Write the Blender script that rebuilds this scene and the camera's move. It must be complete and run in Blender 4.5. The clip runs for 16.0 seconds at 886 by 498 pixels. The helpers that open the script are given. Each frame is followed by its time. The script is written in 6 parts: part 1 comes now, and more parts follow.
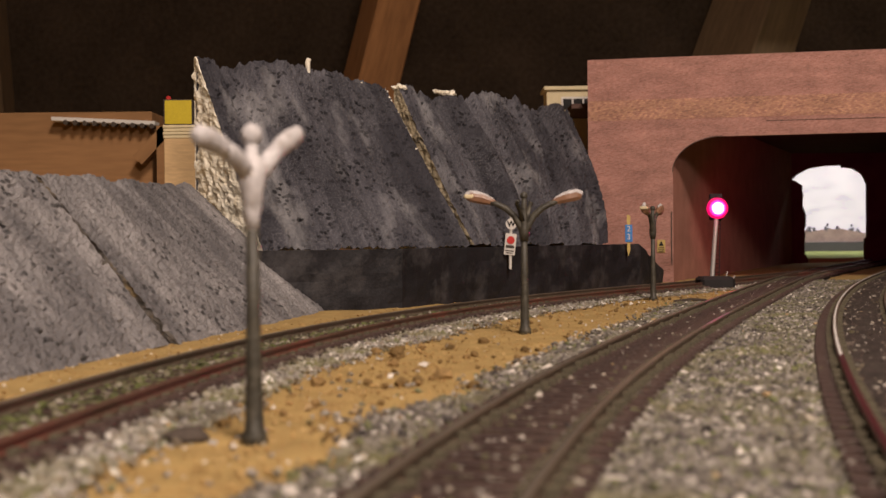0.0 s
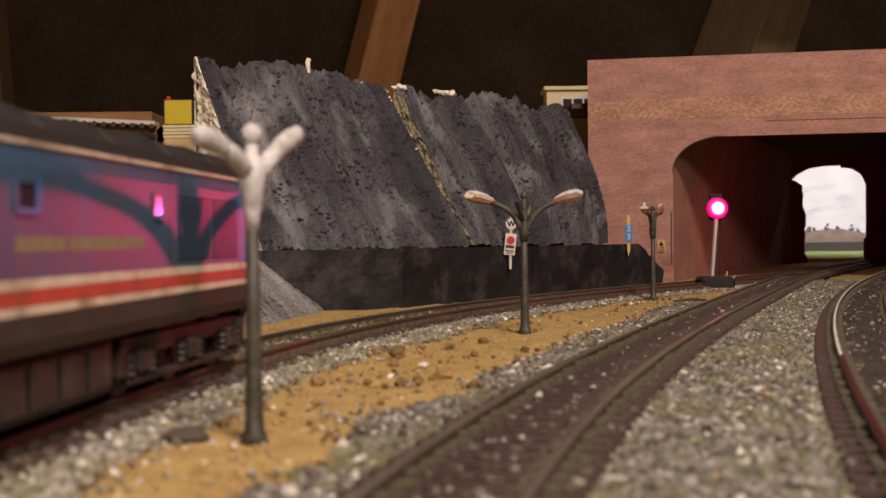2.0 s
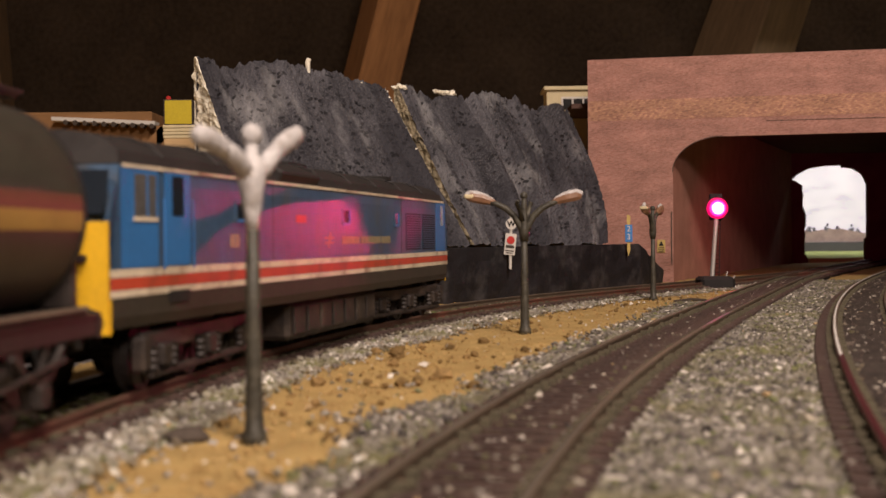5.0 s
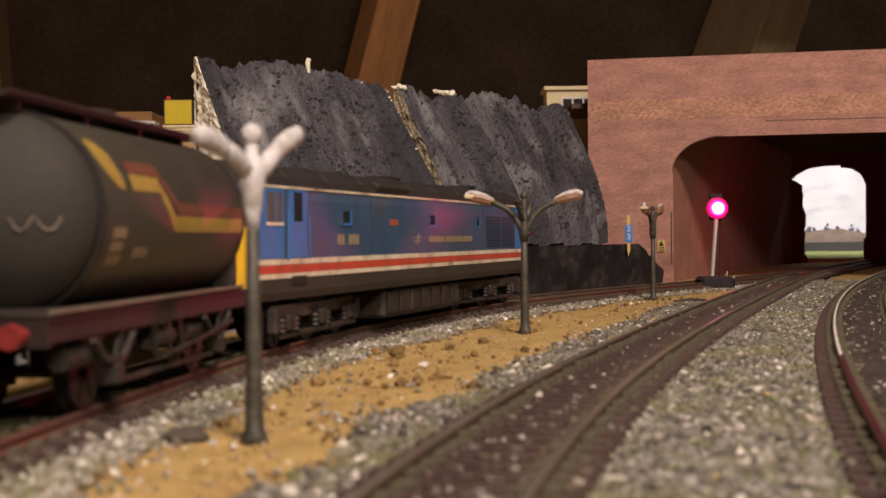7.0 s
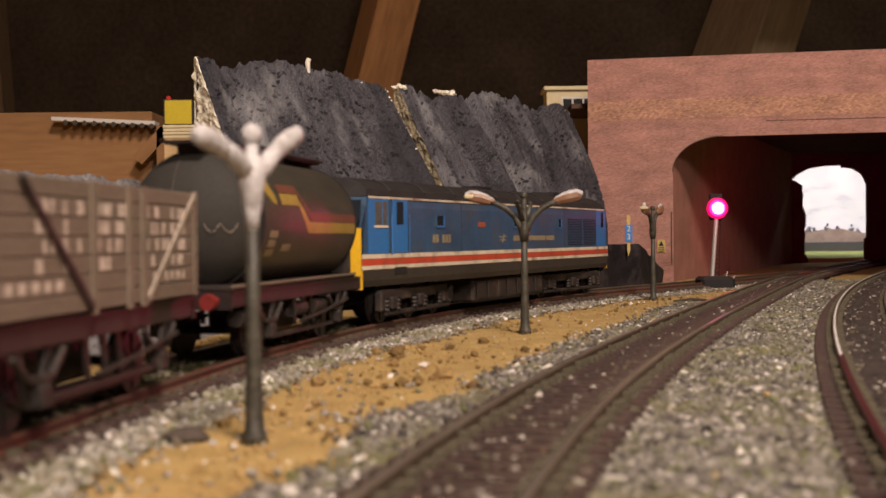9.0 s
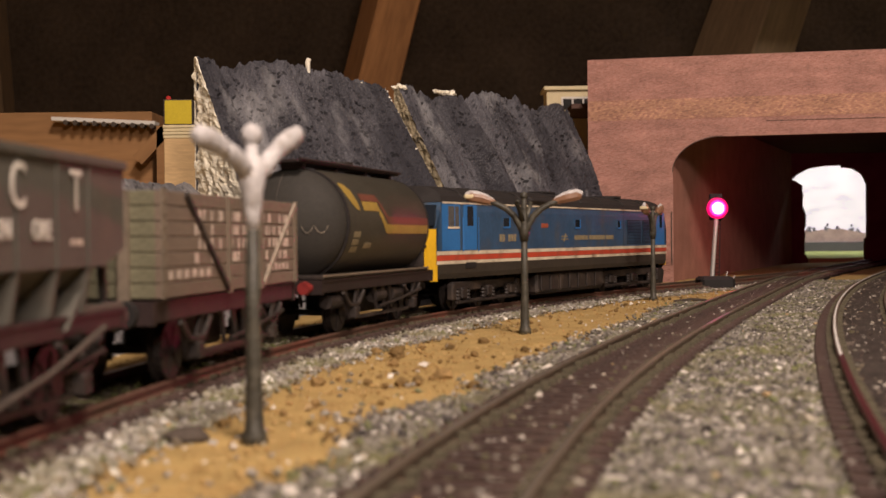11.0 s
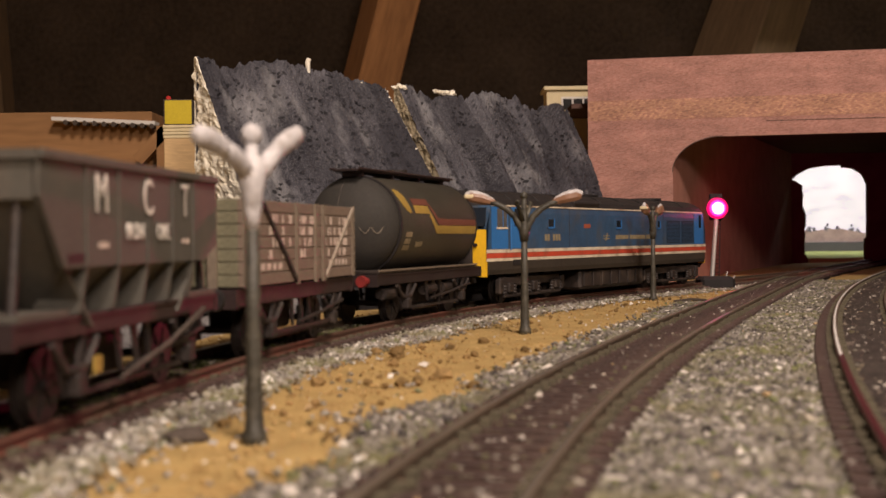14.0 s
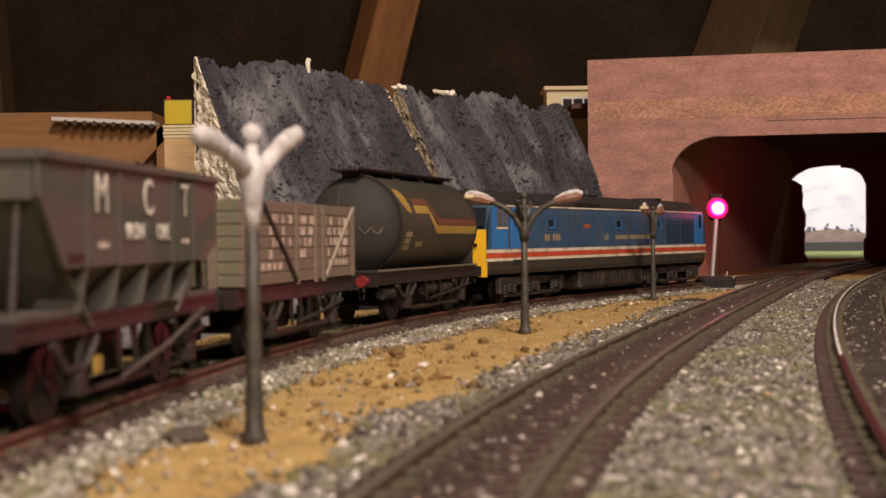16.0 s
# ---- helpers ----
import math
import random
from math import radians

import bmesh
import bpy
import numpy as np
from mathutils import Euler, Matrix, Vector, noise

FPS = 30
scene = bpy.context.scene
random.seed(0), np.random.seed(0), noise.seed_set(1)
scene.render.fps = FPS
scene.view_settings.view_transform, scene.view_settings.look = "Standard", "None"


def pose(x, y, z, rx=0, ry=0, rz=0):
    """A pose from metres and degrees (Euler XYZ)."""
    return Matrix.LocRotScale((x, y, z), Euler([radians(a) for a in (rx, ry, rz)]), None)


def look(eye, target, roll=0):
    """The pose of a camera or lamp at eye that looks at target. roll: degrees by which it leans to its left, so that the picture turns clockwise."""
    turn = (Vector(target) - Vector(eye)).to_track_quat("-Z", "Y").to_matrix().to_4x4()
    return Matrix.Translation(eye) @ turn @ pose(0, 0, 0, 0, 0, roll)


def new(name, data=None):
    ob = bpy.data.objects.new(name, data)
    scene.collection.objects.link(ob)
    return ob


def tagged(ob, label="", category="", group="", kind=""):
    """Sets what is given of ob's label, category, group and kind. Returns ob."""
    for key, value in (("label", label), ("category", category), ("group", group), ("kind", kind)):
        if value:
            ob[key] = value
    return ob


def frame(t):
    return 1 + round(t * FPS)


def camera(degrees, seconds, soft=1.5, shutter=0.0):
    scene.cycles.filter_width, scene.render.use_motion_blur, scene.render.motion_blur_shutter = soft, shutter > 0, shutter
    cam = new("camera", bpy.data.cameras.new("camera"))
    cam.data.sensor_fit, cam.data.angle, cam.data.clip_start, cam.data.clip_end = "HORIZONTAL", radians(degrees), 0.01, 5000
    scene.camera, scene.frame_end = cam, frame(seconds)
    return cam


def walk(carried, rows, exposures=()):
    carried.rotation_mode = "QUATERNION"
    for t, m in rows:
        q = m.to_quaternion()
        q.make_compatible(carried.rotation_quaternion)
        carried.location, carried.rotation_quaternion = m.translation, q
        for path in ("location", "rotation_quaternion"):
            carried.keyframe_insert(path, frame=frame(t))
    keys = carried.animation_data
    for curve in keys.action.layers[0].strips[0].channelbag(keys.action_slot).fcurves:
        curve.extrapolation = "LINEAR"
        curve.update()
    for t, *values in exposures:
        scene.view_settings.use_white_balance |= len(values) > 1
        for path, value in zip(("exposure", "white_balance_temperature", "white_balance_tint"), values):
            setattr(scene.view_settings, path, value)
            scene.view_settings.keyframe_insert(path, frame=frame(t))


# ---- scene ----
EYE = (0.0, 0.0, 0.0336)
cam = camera(40.7, 16.0, 1.55, 0.5)
VIEW = look(EYE, (0.0, 1.0, 0.0336 - 0.00908), -0.55)
walk(cam, [(0.0, VIEW), (16.0, VIEW)], [(0.0, -0.04), (3.0, -0.04), (6.5, 0.06), (9.0, 0.13), (16.0, 0.13)])
cam.data.dof.use_dof = True
cam.data.dof.focus_distance = 0.66
cam.data.dof.aperture_fstop = 32.0

# ---- light: a loft lit by warm bulbs under the ridge, the red aspect of the signal, an added red tunnel fill ----
world = bpy.data.worlds.new("loft")
scene.world = world
world.use_nodes = True
world.node_tree.nodes["Background"].inputs[0].default_value = (0.9, 0.62, 0.4, 1)
world.node_tree.nodes["Background"].inputs[1].default_value = 0.03


def lamp(name, kind, eye, target, energy, color, size=0.1, spot=60, blend=0.4):
    data = bpy.data.lights.new(name, kind)
    data.energy, data.color = energy, color
    if kind == "AREA":
        data.shape, data.size = "DISK", size
    else:
        data.shadow_soft_size = size
    if kind == "SPOT":
        data.spot_size, data.spot_blend = radians(spot), blend
    ob = new(name, data)
    ob.matrix_world = look(eye, target)
    return ob


lamp("loft_bulb", "AREA", (0.3, -0.75, 0.53), (0.0, 0.5, 0.03), 7.3, (1.0, 0.81, 0.69), 0.2)
lamp("loft_bulb", "AREA", (0.3, -0.33, 1.0), (0.05, 0.6, 0.0), 16.9, (1.0, 0.81, 0.69), 0.25)
lamp("backscene_light", "AREA", (0.66, 1.84, 0.34), (0.66, 1.88, 0.03), 0.8, (1.0, 0.93, 0.9), 0.1)
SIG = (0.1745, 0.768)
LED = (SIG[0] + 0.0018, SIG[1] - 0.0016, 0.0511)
lamp("red_signal_and_fill", "SPOT", (LED[0] - 0.0002, LED[1] - 0.009, LED[2]), (-0.034, 0.26, 0.054), 0.85, (1.0, 0.03, 0.16), 0.0012, 16, 0.85)
lamp("red_signal_and_fill", "POINT", (LED[0], LED[1] - 0.0105, LED[2]), (0, 0, 0), 0.009, (1.0, 0.02, 0.2), 0.004)
# Added fill: the signal has no rear lamp; this reddens the tunnel behind it.
lamp("red_signal_and_fill", "SPOT", (LED[0] + 0.006, LED[1] + 0.012, LED[2] + 0.003), (0.33, 1.12, 0.034), 1.0, (1.0, 0.02, 0.16), 0.004, 42, 0.8)


# ---- materials ----
def material(name, base, rough=0.7, metal=0.0, vary=0.25, size=0.02, grain=0.0012, bump=0.25, stain=None, stain_amount=0.5, spec=0.4, stretch=(1, 1, 1), island=0.0, relief=0.0004):
    m = bpy.data.materials.new(name)
    m.use_nodes = True
    n, l = m.node_tree.nodes, m.node_tree.links
    b = n["Principled BSDF"]
    b.inputs["Roughness"].default_value, b.inputs["Metallic"].default_value = rough, metal
    b.inputs["Specular IOR Level"].default_value = spec
    tc, mp = n.new("ShaderNodeTexCoord"), n.new("ShaderNodeMapping")
    mp.inputs["Scale"].default_value = stretch
    l.new(tc.outputs["Object"], mp.inputs["Vector"])
    big, fine = n.new("ShaderNodeTexNoise"), n.new("ShaderNodeTexNoise")
    big.inputs["Scale"].default_value, big.inputs["Detail"].default_value = 1 / size, 5
    fine.inputs["Scale"].default_value, fine.inputs["Detail"].default_value = 1 / grain, 3
    for t in (big, fine):
        l.new(mp.outputs[0], t.inputs["Vector"])
    tone = n.new("ShaderNodeMath")
    tone.operation = "ADD"
    l.new(big.outputs[0], tone.inputs[0])
    l.new(fine.outputs[0], tone.inputs[1])
    rng = n.new("ShaderNodeMapRange")
    rng.inputs["From Min"].default_value, rng.inputs["From Max"].default_value = 0.6, 1.4
    rng.inputs["To Min"].default_value, rng.inputs["To Max"].default_value = 1 - vary, 1 + vary
    l.new(tone.outputs[0], rng.inputs[0])
    col = n.new("ShaderNodeMix")
    col.data_type, col.blend_type = "RGBA", "MULTIPLY"
    col.inputs[0].default_value = 1.0
    col.inputs[6].default_value = (*base, 1)
    l.new(rng.outputs[0], col.inputs[7])
    out = col.outputs[2]
    if stain:
        sn, sr, sm = n.new("ShaderNodeTexNoise"), n.new("ShaderNodeMapRange"), n.new("ShaderNodeMix")
        sn.inputs["Scale"].default_value, sn.inputs["Detail"].default_value = 0.6 / size, 8
        sn.inputs["Roughness"].default_value = 0.7
        l.new(mp.outputs[0], sn.inputs["Vector"])
        sr.inputs["From Min"].default_value, sr.inputs["From Max"].default_value = 0.5, 0.68
        sr.inputs["To Max"].default_value = stain_amount
        l.new(sn.outputs[0], sr.inputs[0])
        sm.data_type = "RGBA"
        l.new(sr.outputs[0], sm.inputs[0])
        l.new(out, sm.inputs[6])
        sm.inputs[7].default_value = (*stain, 1)
        out = sm.outputs[2]
    if island:
        g, hv, im = n.new("ShaderNodeNewGeometry"), n.new("ShaderNodeMapRange"), n.new("ShaderNodeMix")
        hv.inputs["To Min"].default_value, hv.inputs["To Max"].default_value = 1 - island, 1 + island
        l.new(g.outputs["Random Per Island"], hv.inputs[0])
        im.data_type, im.blend_type = "RGBA", "MULTIPLY"
        im.inputs[0].default_value = 1.0
        l.new(out, im.inputs[6])
        l.new(hv.outputs[0], im.inputs[7])
        out = im.outputs[2]
    l.new(out, b.inputs["Base Color"])
    if bump:
        bp = n.new("ShaderNodeBump")
        bp.inputs["Strength"].default_value, bp.inputs["Distance"].default_value = bump, relief
        l.new(tone.outputs[0], bp.inputs["Height"])
        l.new(bp.outputs[0], b.inputs["Normal"])
    return m


def ramp_material(name, stops, rough=0.85, grain=0.0006, patch=0.55):
    """Mixed stones: a colour for each stone, with a fine grain."""
    m = material(name, (1, 1, 1), rough, vary=0.2, size=0.004, grain=grain, bump=0.3, relief=0.0002)
    n, l = m.node_tree.nodes, m.node_tree.links
    b = n["Principled BSDF"]
    old = b.inputs["Base Color"].links[0].from_socket
    g, r, mix = n.new("ShaderNodeNewGeometry"), n.new("ShaderNodeValToRGB"), n.new("ShaderNodeMix")
    l.new(g.outputs["Random Per Island"], r.inputs[0])
    r.color_ramp.interpolation = "CONSTANT"
    while len(r.color_ramp.elements) < len(stops):
        r.color_ramp.elements.new(0.5)
    for e, (p, c) in zip(r.color_ramp.elements, stops):
        e.position, e.color = p, (*c, 1)
    mix.data_type, mix.blend_type = "RGBA", "MULTIPLY"
    mix.inputs[0].default_value = 1.0
    l.new(r.outputs[0], mix.inputs[6])
    l.new(old, mix.inputs[7])
    # moss and dust in broad patches
    tc, ns, rp, moss = n.new("ShaderNodeTexCoord"), n.new("ShaderNodeTexNoise"), n.new("ShaderNodeMapRange"), n.new("ShaderNodeMix")
    l.new(tc.outputs["Object"], ns.inputs["Vector"])
    ns.inputs["Scale"].default_value, ns.inputs["Detail"].default_value = 38, 6
    rp.inputs[1].default_value, rp.inputs[2].default_value, rp.inputs[4].default_value = 0.5, 0.66, patch
    l.new(ns.outputs[0], rp.inputs[0])
    moss.data_type = "RGBA"
    moss.inputs[7].default_value = (0.15, 0.14, 0.05, 1)
    l.new(rp.outputs[0], moss.inputs[0])
    l.new(mix.outputs[2], moss.inputs[6])
    l.new(moss.outputs[2], b.inputs["Base Color"])
    return m


def brick_material(name, a, b2, mortar, width=0.0033, row=0.0011, rough=0.8, turn=0.0):
    m = material(name, (1, 1, 1), rough, vary=0.42, size=0.013, grain=0.0012, bump=0.0, stretch=(0.5, 0.5, 1.5))
    n, l = m.node_tree.nodes, m.node_tree.links
    b = n["Principled BSDF"]
    old = b.inputs["Base Color"].links[0].from_socket
    tc, mp, br, mix, bp = n.new("ShaderNodeTexCoord"), n.new("ShaderNodeMapping"), n.new("ShaderNodeTexBrick"), n.new("ShaderNodeMix"), n.new("ShaderNodeBump")
    mp.inputs["Rotation"].default_value = (radians(90), 0, turn)
    l.new(tc.outputs["Object"], mp.inputs["Vector"])
    l.new(mp.outputs[0], br.inputs["Vector"])
    br.inputs["Scale"].default_value = 1.0
    br.inputs["Color1"].default_value, br.inputs["Color2"].default_value, br.inputs["Mortar"].default_value = (*a, 1), (*b2, 1), (*mortar, 1)
    br.inputs["Mortar Size"].default_value = row * 0.1
    br.inputs["Brick Width"].default_value, br.inputs["Row Height"].default_value = width, row
    mix.data_type, mix.blend_type = "RGBA", "MULTIPLY"
    mix.inputs[0].default_value = 1.0
    l.new(br.outputs[0], mix.inputs[6])
    l.new(old, mix.inputs[7])
    l.new(mix.outputs[2], b.inputs["Base Color"])
    bp.inputs["Strength"].default_value, bp.inputs["Distance"].default_value = 0.3, 0.0002
    bp.invert = True
    l.new(br.outputs["Fac"], bp.inputs["Height"])
    l.new(bp.outputs[0], b.inputs["Normal"])
    return m


def rock_material(name, dark, mid, pale, pale_at=0.66, stroke=0.14, speck=0.5):
    """Painted foam: brush strokes run down the face (second UV axis), pits with shade put into the colour, pale patches
    partly standing in for lit folds.
    """
    m = bpy.data.materials.new(name)
    m.use_nodes = True
    n, l = m.node_tree.nodes, m.node_tree.links
    b = n["Principled BSDF"]
    b.inputs["Roughness"].default_value, b.inputs["Specular IOR Level"].default_value = 0.75, 0.3
    uv = n.new("ShaderNodeUVMap")
    uv.uv_map = "face"

    def tex(scale, sx, sy, detail=4, rough=0.6):
        mp, t = n.new("ShaderNodeMapping"), n.new("ShaderNodeTexNoise")
        mp.inputs["Scale"].default_value = (sx, sy, 1)
        l.new(uv.outputs[0], mp.inputs[0])
        l.new(mp.outputs[0], t.inputs["Vector"])
        t.inputs["Scale"].default_value, t.inputs["Detail"].default_value, t.inputs["Roughness"].default_value = scale, detail, rough
        return t.outputs[0]

    def ramp(src, a, c, lo=0.0, hi=1.0):
        r = n.new("ShaderNodeMapRange")
        for k, v in zip(("From Min", "From Max", "To Min", "To Max"), (a, c, lo, hi)):
            r.inputs[k].default_value = v
        l.new(src, r.inputs[0])
        return r.outputs[0]

    def mix(f, a, c):
        x = n.new("ShaderNodeMix")
        x.data_type = "RGBA"
        l.new(f, x.inputs[0])
        for k, v in ((6, a), (7, c)):
            if isinstance(v, tuple):
                x.inputs[k].default_value = (*v, 1)
            else:
                l.new(v, x.inputs[k])
        return x.outputs[2]

    def pit(scale, size, sy=0.8):
        """Scattered pits of uneven size: one in each cell, most of them closed."""
        mp, v, w, d = n.new("ShaderNodeMapping"), n.new("ShaderNodeTexVoronoi"), n.new("ShaderNodeMath"), n.new("ShaderNodeMath")
        mp.inputs["Scale"].default_value = (1, sy, 1)
        l.new(uv.outputs[0], mp.inputs[0])
        l.new(mp.outputs[0], v.inputs["Vector"])
        v.inputs["Scale"].default_value = scale
        w.operation, d.operation = "MULTIPLY", "SUBTRACT"
        l.new(v.outputs["Color"], w.inputs[0])
        w.inputs[1].default_value = size
        l.new(v.outputs["Distance"], d.inputs[0])
        l.new(w.outputs[0], d.inputs[1])
        return ramp(d.outputs[0], 0.06, -0.1)

    broad, fine = tex(48, 1, stroke * 2.4, 5), tex(420, 1, stroke * 1.3, 4)
    grain, pale_fold = tex(1100, 1, 0.7, 3), tex(36, 1, stroke * 4.2, 4, 0.55)
    patch, pits, holes = tex(19, 1, 0.55, 4), pit(300, 0.55, 1.25), pit(75, 0.1, 1.1)
    c = mix(ramp(broad, 0.36, 0.64), dark, mid)
    c = mix(ramp(fine, 0.42, 0.75, 0, 0.6), c, dark)
    c = mix(ramp(grain, 0.48, 0.72, 0, 0.3), c, pale)
    c = mix(ramp(patch, 0.47, 0.6, 0, 0.75), c, dark)
    c = mix(ramp(pale_fold, pale_at, pale_at + 0.2, 0, 0.9), c, pale)
    # Pits and holes are blackened as well as bumped, to read as shaded.
    black = tuple(0.3 * k for k in dark)
    gate = n.new("ShaderNodeMath")
    gate.operation = "MULTIPLY"
    l.new(pits, gate.inputs[0])
    l.new(ramp(tex(60, 1, 0.6, 2), 0.4, 0.6, 0.1, speck), gate.inputs[1])
    c = mix(gate.outputs[0], c, black)
    c = mix(holes, c, black)
    l.new(c, b.inputs["Base Color"])
    h, h2 = n.new("ShaderNodeMath"), n.new("ShaderNodeMath")
    h.operation = h2.operation = "SUBTRACT"
    l.new(ramp(grain, 0.2, 0.8, 0, 0.8), h.inputs[0])
    l.new(gate.outputs[0], h.inputs[1])
    l.new(h.outputs[0], h2.inputs[0])
    l.new(holes, h2.inputs[1])
    bp = n.new("ShaderNodeBump")
    bp.inputs["Strength"].default_value, bp.inputs["Distance"].default_value = 0.85, 0.0009
    l.new(h2.outputs[0], bp.inputs["Height"])
    l.new(bp.outputs[0], b.inputs["Normal"])
    return m


def glow(name, color, strength):
    m = bpy.data.materials.new(name)
    m.use_nodes = True
    b = m.node_tree.nodes["Principled BSDF"]
    b.inputs["Base Color"].default_value = (*color, 1)
    b.inputs["Emission Color"].default_value = (*color, 1)
    b.inputs["Emission Strength"].default_value = strength
    return m


M_SAND = material("ochre_sand", (0.38, 0.262, 0.105), 0.95, vary=0.32, size=0.012, grain=0.0007, bump=0.6, stain=(0.3, 0.18, 0.07), stain_amount=0.5, spec=0.1)
M_BED = material("ballast_bed", (0.018, 0.012, 0.01), 0.95, vary=0.4, size=0.006, grain=0.0008, bump=0.8, stain=(0.05, 0.05, 0.02), spec=0.1)
M_BALLAST = ramp_material("mixed_ballast", [(0.0, (0.1, 0.085, 0.075)), (0.22, (0.2, 0.18, 0.155)), (0.42, (0.15, 0.13, 0.1)), (0.6, (0.29, 0.265, 0.235)), (0.74, (0.14, 0.145, 0.065)), (0.84, (0.05, 0.042, 0.04)), (0.965, (0.6, 0.55, 0.5))])
M_BALLAST_LIGHT = ramp_material("pale_ballast", [(0.0, (0.2, 0.18, 0.15)), (0.2, (0.29, 0.265, 0.23)), (0.42, (0.23, 0.19, 0.14)), (0.6, (0.38, 0.355, 0.32)), (0.75, (0.16, 0.16, 0.08)), (0.86, (0.12, 0.1, 0.09)), (0.95, (0.7, 0.66, 0.6))])
M_SCATTER = ramp_material("green_scatter", [(0.0, (0.1, 0.11, 0.035)), (0.4, (0.07, 0.075, 0.03)), (0.65, (0.2, 0.18, 0.12)), (0.85, (0.3, 0.27, 0.22))])
M_GRAIN = ramp_material("ochre_grains", [(0.0, (0.4, 0.26, 0.1)), (0.4, (0.3, 0.18, 0.065)), (0.65, (0.46, 0.32, 0.14)), (0.88, (0.27, 0.17, 0.07)), (0.95, (0.6, 0.52, 0.4))], patch=0.0)
M_LUMP = material("ochre_lumps", (0.2, 0.128, 0.054), 0.95, vary=0.4, size=0.003, grain=0.0006, bump=0.6, island=0.4, spec=0.1)
M_SLEEPER = material("sleeper_brown", (0.05, 0.028, 0.023), 0.65, vary=0.5, size=0.004, grain=0.0006, bump=0.5, stain=(0.12, 0.09, 0.065), stain_amount=0.45)
M_RAIL = material("weathered_rail", (0.115, 0.085, 0.06), 0.5, 0.25, vary=0.3, size=0.02, grain=0.001, bump=0.2, stain=(0.14, 0.06, 0.04), stain_amount=0.35)
M_RAIL_REDDISH = material("reddish_brown_rail", (0.12, 0.065, 0.045), 0.55, 0.2, vary=0.3, size=0.03, grain=0.001, bump=0.2, stain=(0.22, 0.05, 0.035), stain_amount=0.75)
M_RAIL_REFLECT = material("red_rail_reflection", (0.07, 0.013, 0.017), 0.5, 0.1, vary=0.3, size=0.02, grain=0.001, bump=0.1)
M_BED_FLAT = material("dark_trampled_infill", (0.046, 0.035, 0.031), 0.85, vary=0.6, size=0.008, grain=0.0011, bump=1.0, stain=(0.1, 0.085, 0.07), stain_amount=0.4, spec=0.2)
M_PEBBLE = ramp_material("pale_pebbles", [(0.0, (0.55, 0.5, 0.44)), (0.45, (0.4, 0.35, 0.28)), (0.72, (0.36, 0.25, 0.13)), (0.85, (0.72, 0.68, 0.62))], patch=0.0)
M_GRIT_DARK = ramp_material("sooty_grit", [(0.0, (0.045, 0.03, 0.026)), (0.4, (0.09, 0.065, 0.055)), (0.65, (0.14, 0.11, 0.085)), (0.88, (0.3, 0.27, 0.23))], patch=0.3)
M_MOSS = ramp_material("olive_moss_dust", [(0.0, (0.08, 0.07, 0.04)), (0.4, (0.11, 0.095, 0.06)), (0.75, (0.06, 0.05, 0.035))], patch=0.2)
M_RAILHEAD = material("dull_worn_railhead", (0.28, 0.235, 0.19), 0.32, 0.6, vary=0.3, size=0.02, grain=0.001, bump=0.1)
M_CHAIR = material("dusty_olive_chairs", (0.1, 0.085, 0.055), 0.8, vary=0.4, size=0.004, grain=0.0006, bump=0.3)
# Near-white base stands in for the shine along the rail top.
M_RAIL_BRIGHT = material("rail_shine", (0.85, 0.82, 0.78), 0.4, 0.25, vary=0.15, size=0.02, grain=0.001, bump=0.1)
M_ROCK = rock_material("painted_foam_rock", (0.024, 0.023, 0.03), (0.122, 0.119, 0.137), (0.33, 0.325, 0.335), 0.53, 0.1, 0.9)
M_ROCK_PALE = rock_material("pale_painted_foam", (0.115, 0.11, 0.115), (0.33, 0.315, 0.315), (0.46, 0.44, 0.43), 0.66, 0.14, 0.9)
M_FOAM = material("raw_foam", (0.84, 0.79, 0.66), 0.5, vary=0.3, size=0.006, grain=0.0012, bump=0.3, stain=(0.5, 0.38, 0.2), stain_amount=0.5, spec=0.6, relief=0.0005)
# Dark base puts the gap's shade into the foam; ochre stain on top.
M_SEAM = material("dark_gap_foam_seam", (0.09, 0.08, 0.07), 0.9, vary=0.5, size=0.006, grain=0.001, bump=0.8, stain=(0.4, 0.27, 0.1), stain_amount=0.8, spec=0.1)
M_FOAM_DIRTY = material("dirty_foam_edge", (0.33, 0.28, 0.19), 0.9, vary=0.3, size=0.006, grain=0.0015, bump=1.0, stain=(0.05, 0.045, 0.045), stain_amount=0.95, spec=0.2, relief=0.001)
M_BLACKWALL = material("black_painted_wall", (0.013, 0.012, 0.014), 0.7, vary=0.7, size=0.018, grain=0.001, bump=0.5, stain=(0.14, 0.13, 0.13), stain_amount=0.38, spec=0.25)
M_BRICK = brick_material("brick_paper", (0.4, 0.2, 0.163), (0.31, 0.145, 0.115), (0.37, 0.215, 0.178), turn=radians(11))
M_BRICK_BAND = brick_material("brick_band", (0.5, 0.27, 0.165), (0.3, 0.14, 0.105), (0.34, 0.2, 0.15), 0.0024, 0.0012, turn=radians(11))
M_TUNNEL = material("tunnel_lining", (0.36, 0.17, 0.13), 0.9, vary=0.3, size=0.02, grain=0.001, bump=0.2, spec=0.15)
# Darker copy of the lining: the tunnel's shade is put into its base colour.
M_TUNNEL_SHADED = material("shaded_tunnel_lining", (0.1, 0.062, 0.052), 0.95, vary=0.3, spec=0.1)
M_FELT = material("roofing_felt", (0.05, 0.034, 0.022), 0.95, vary=0.45, size=0.12, grain=0.01, bump=0.4, relief=0.004, spec=0.1)
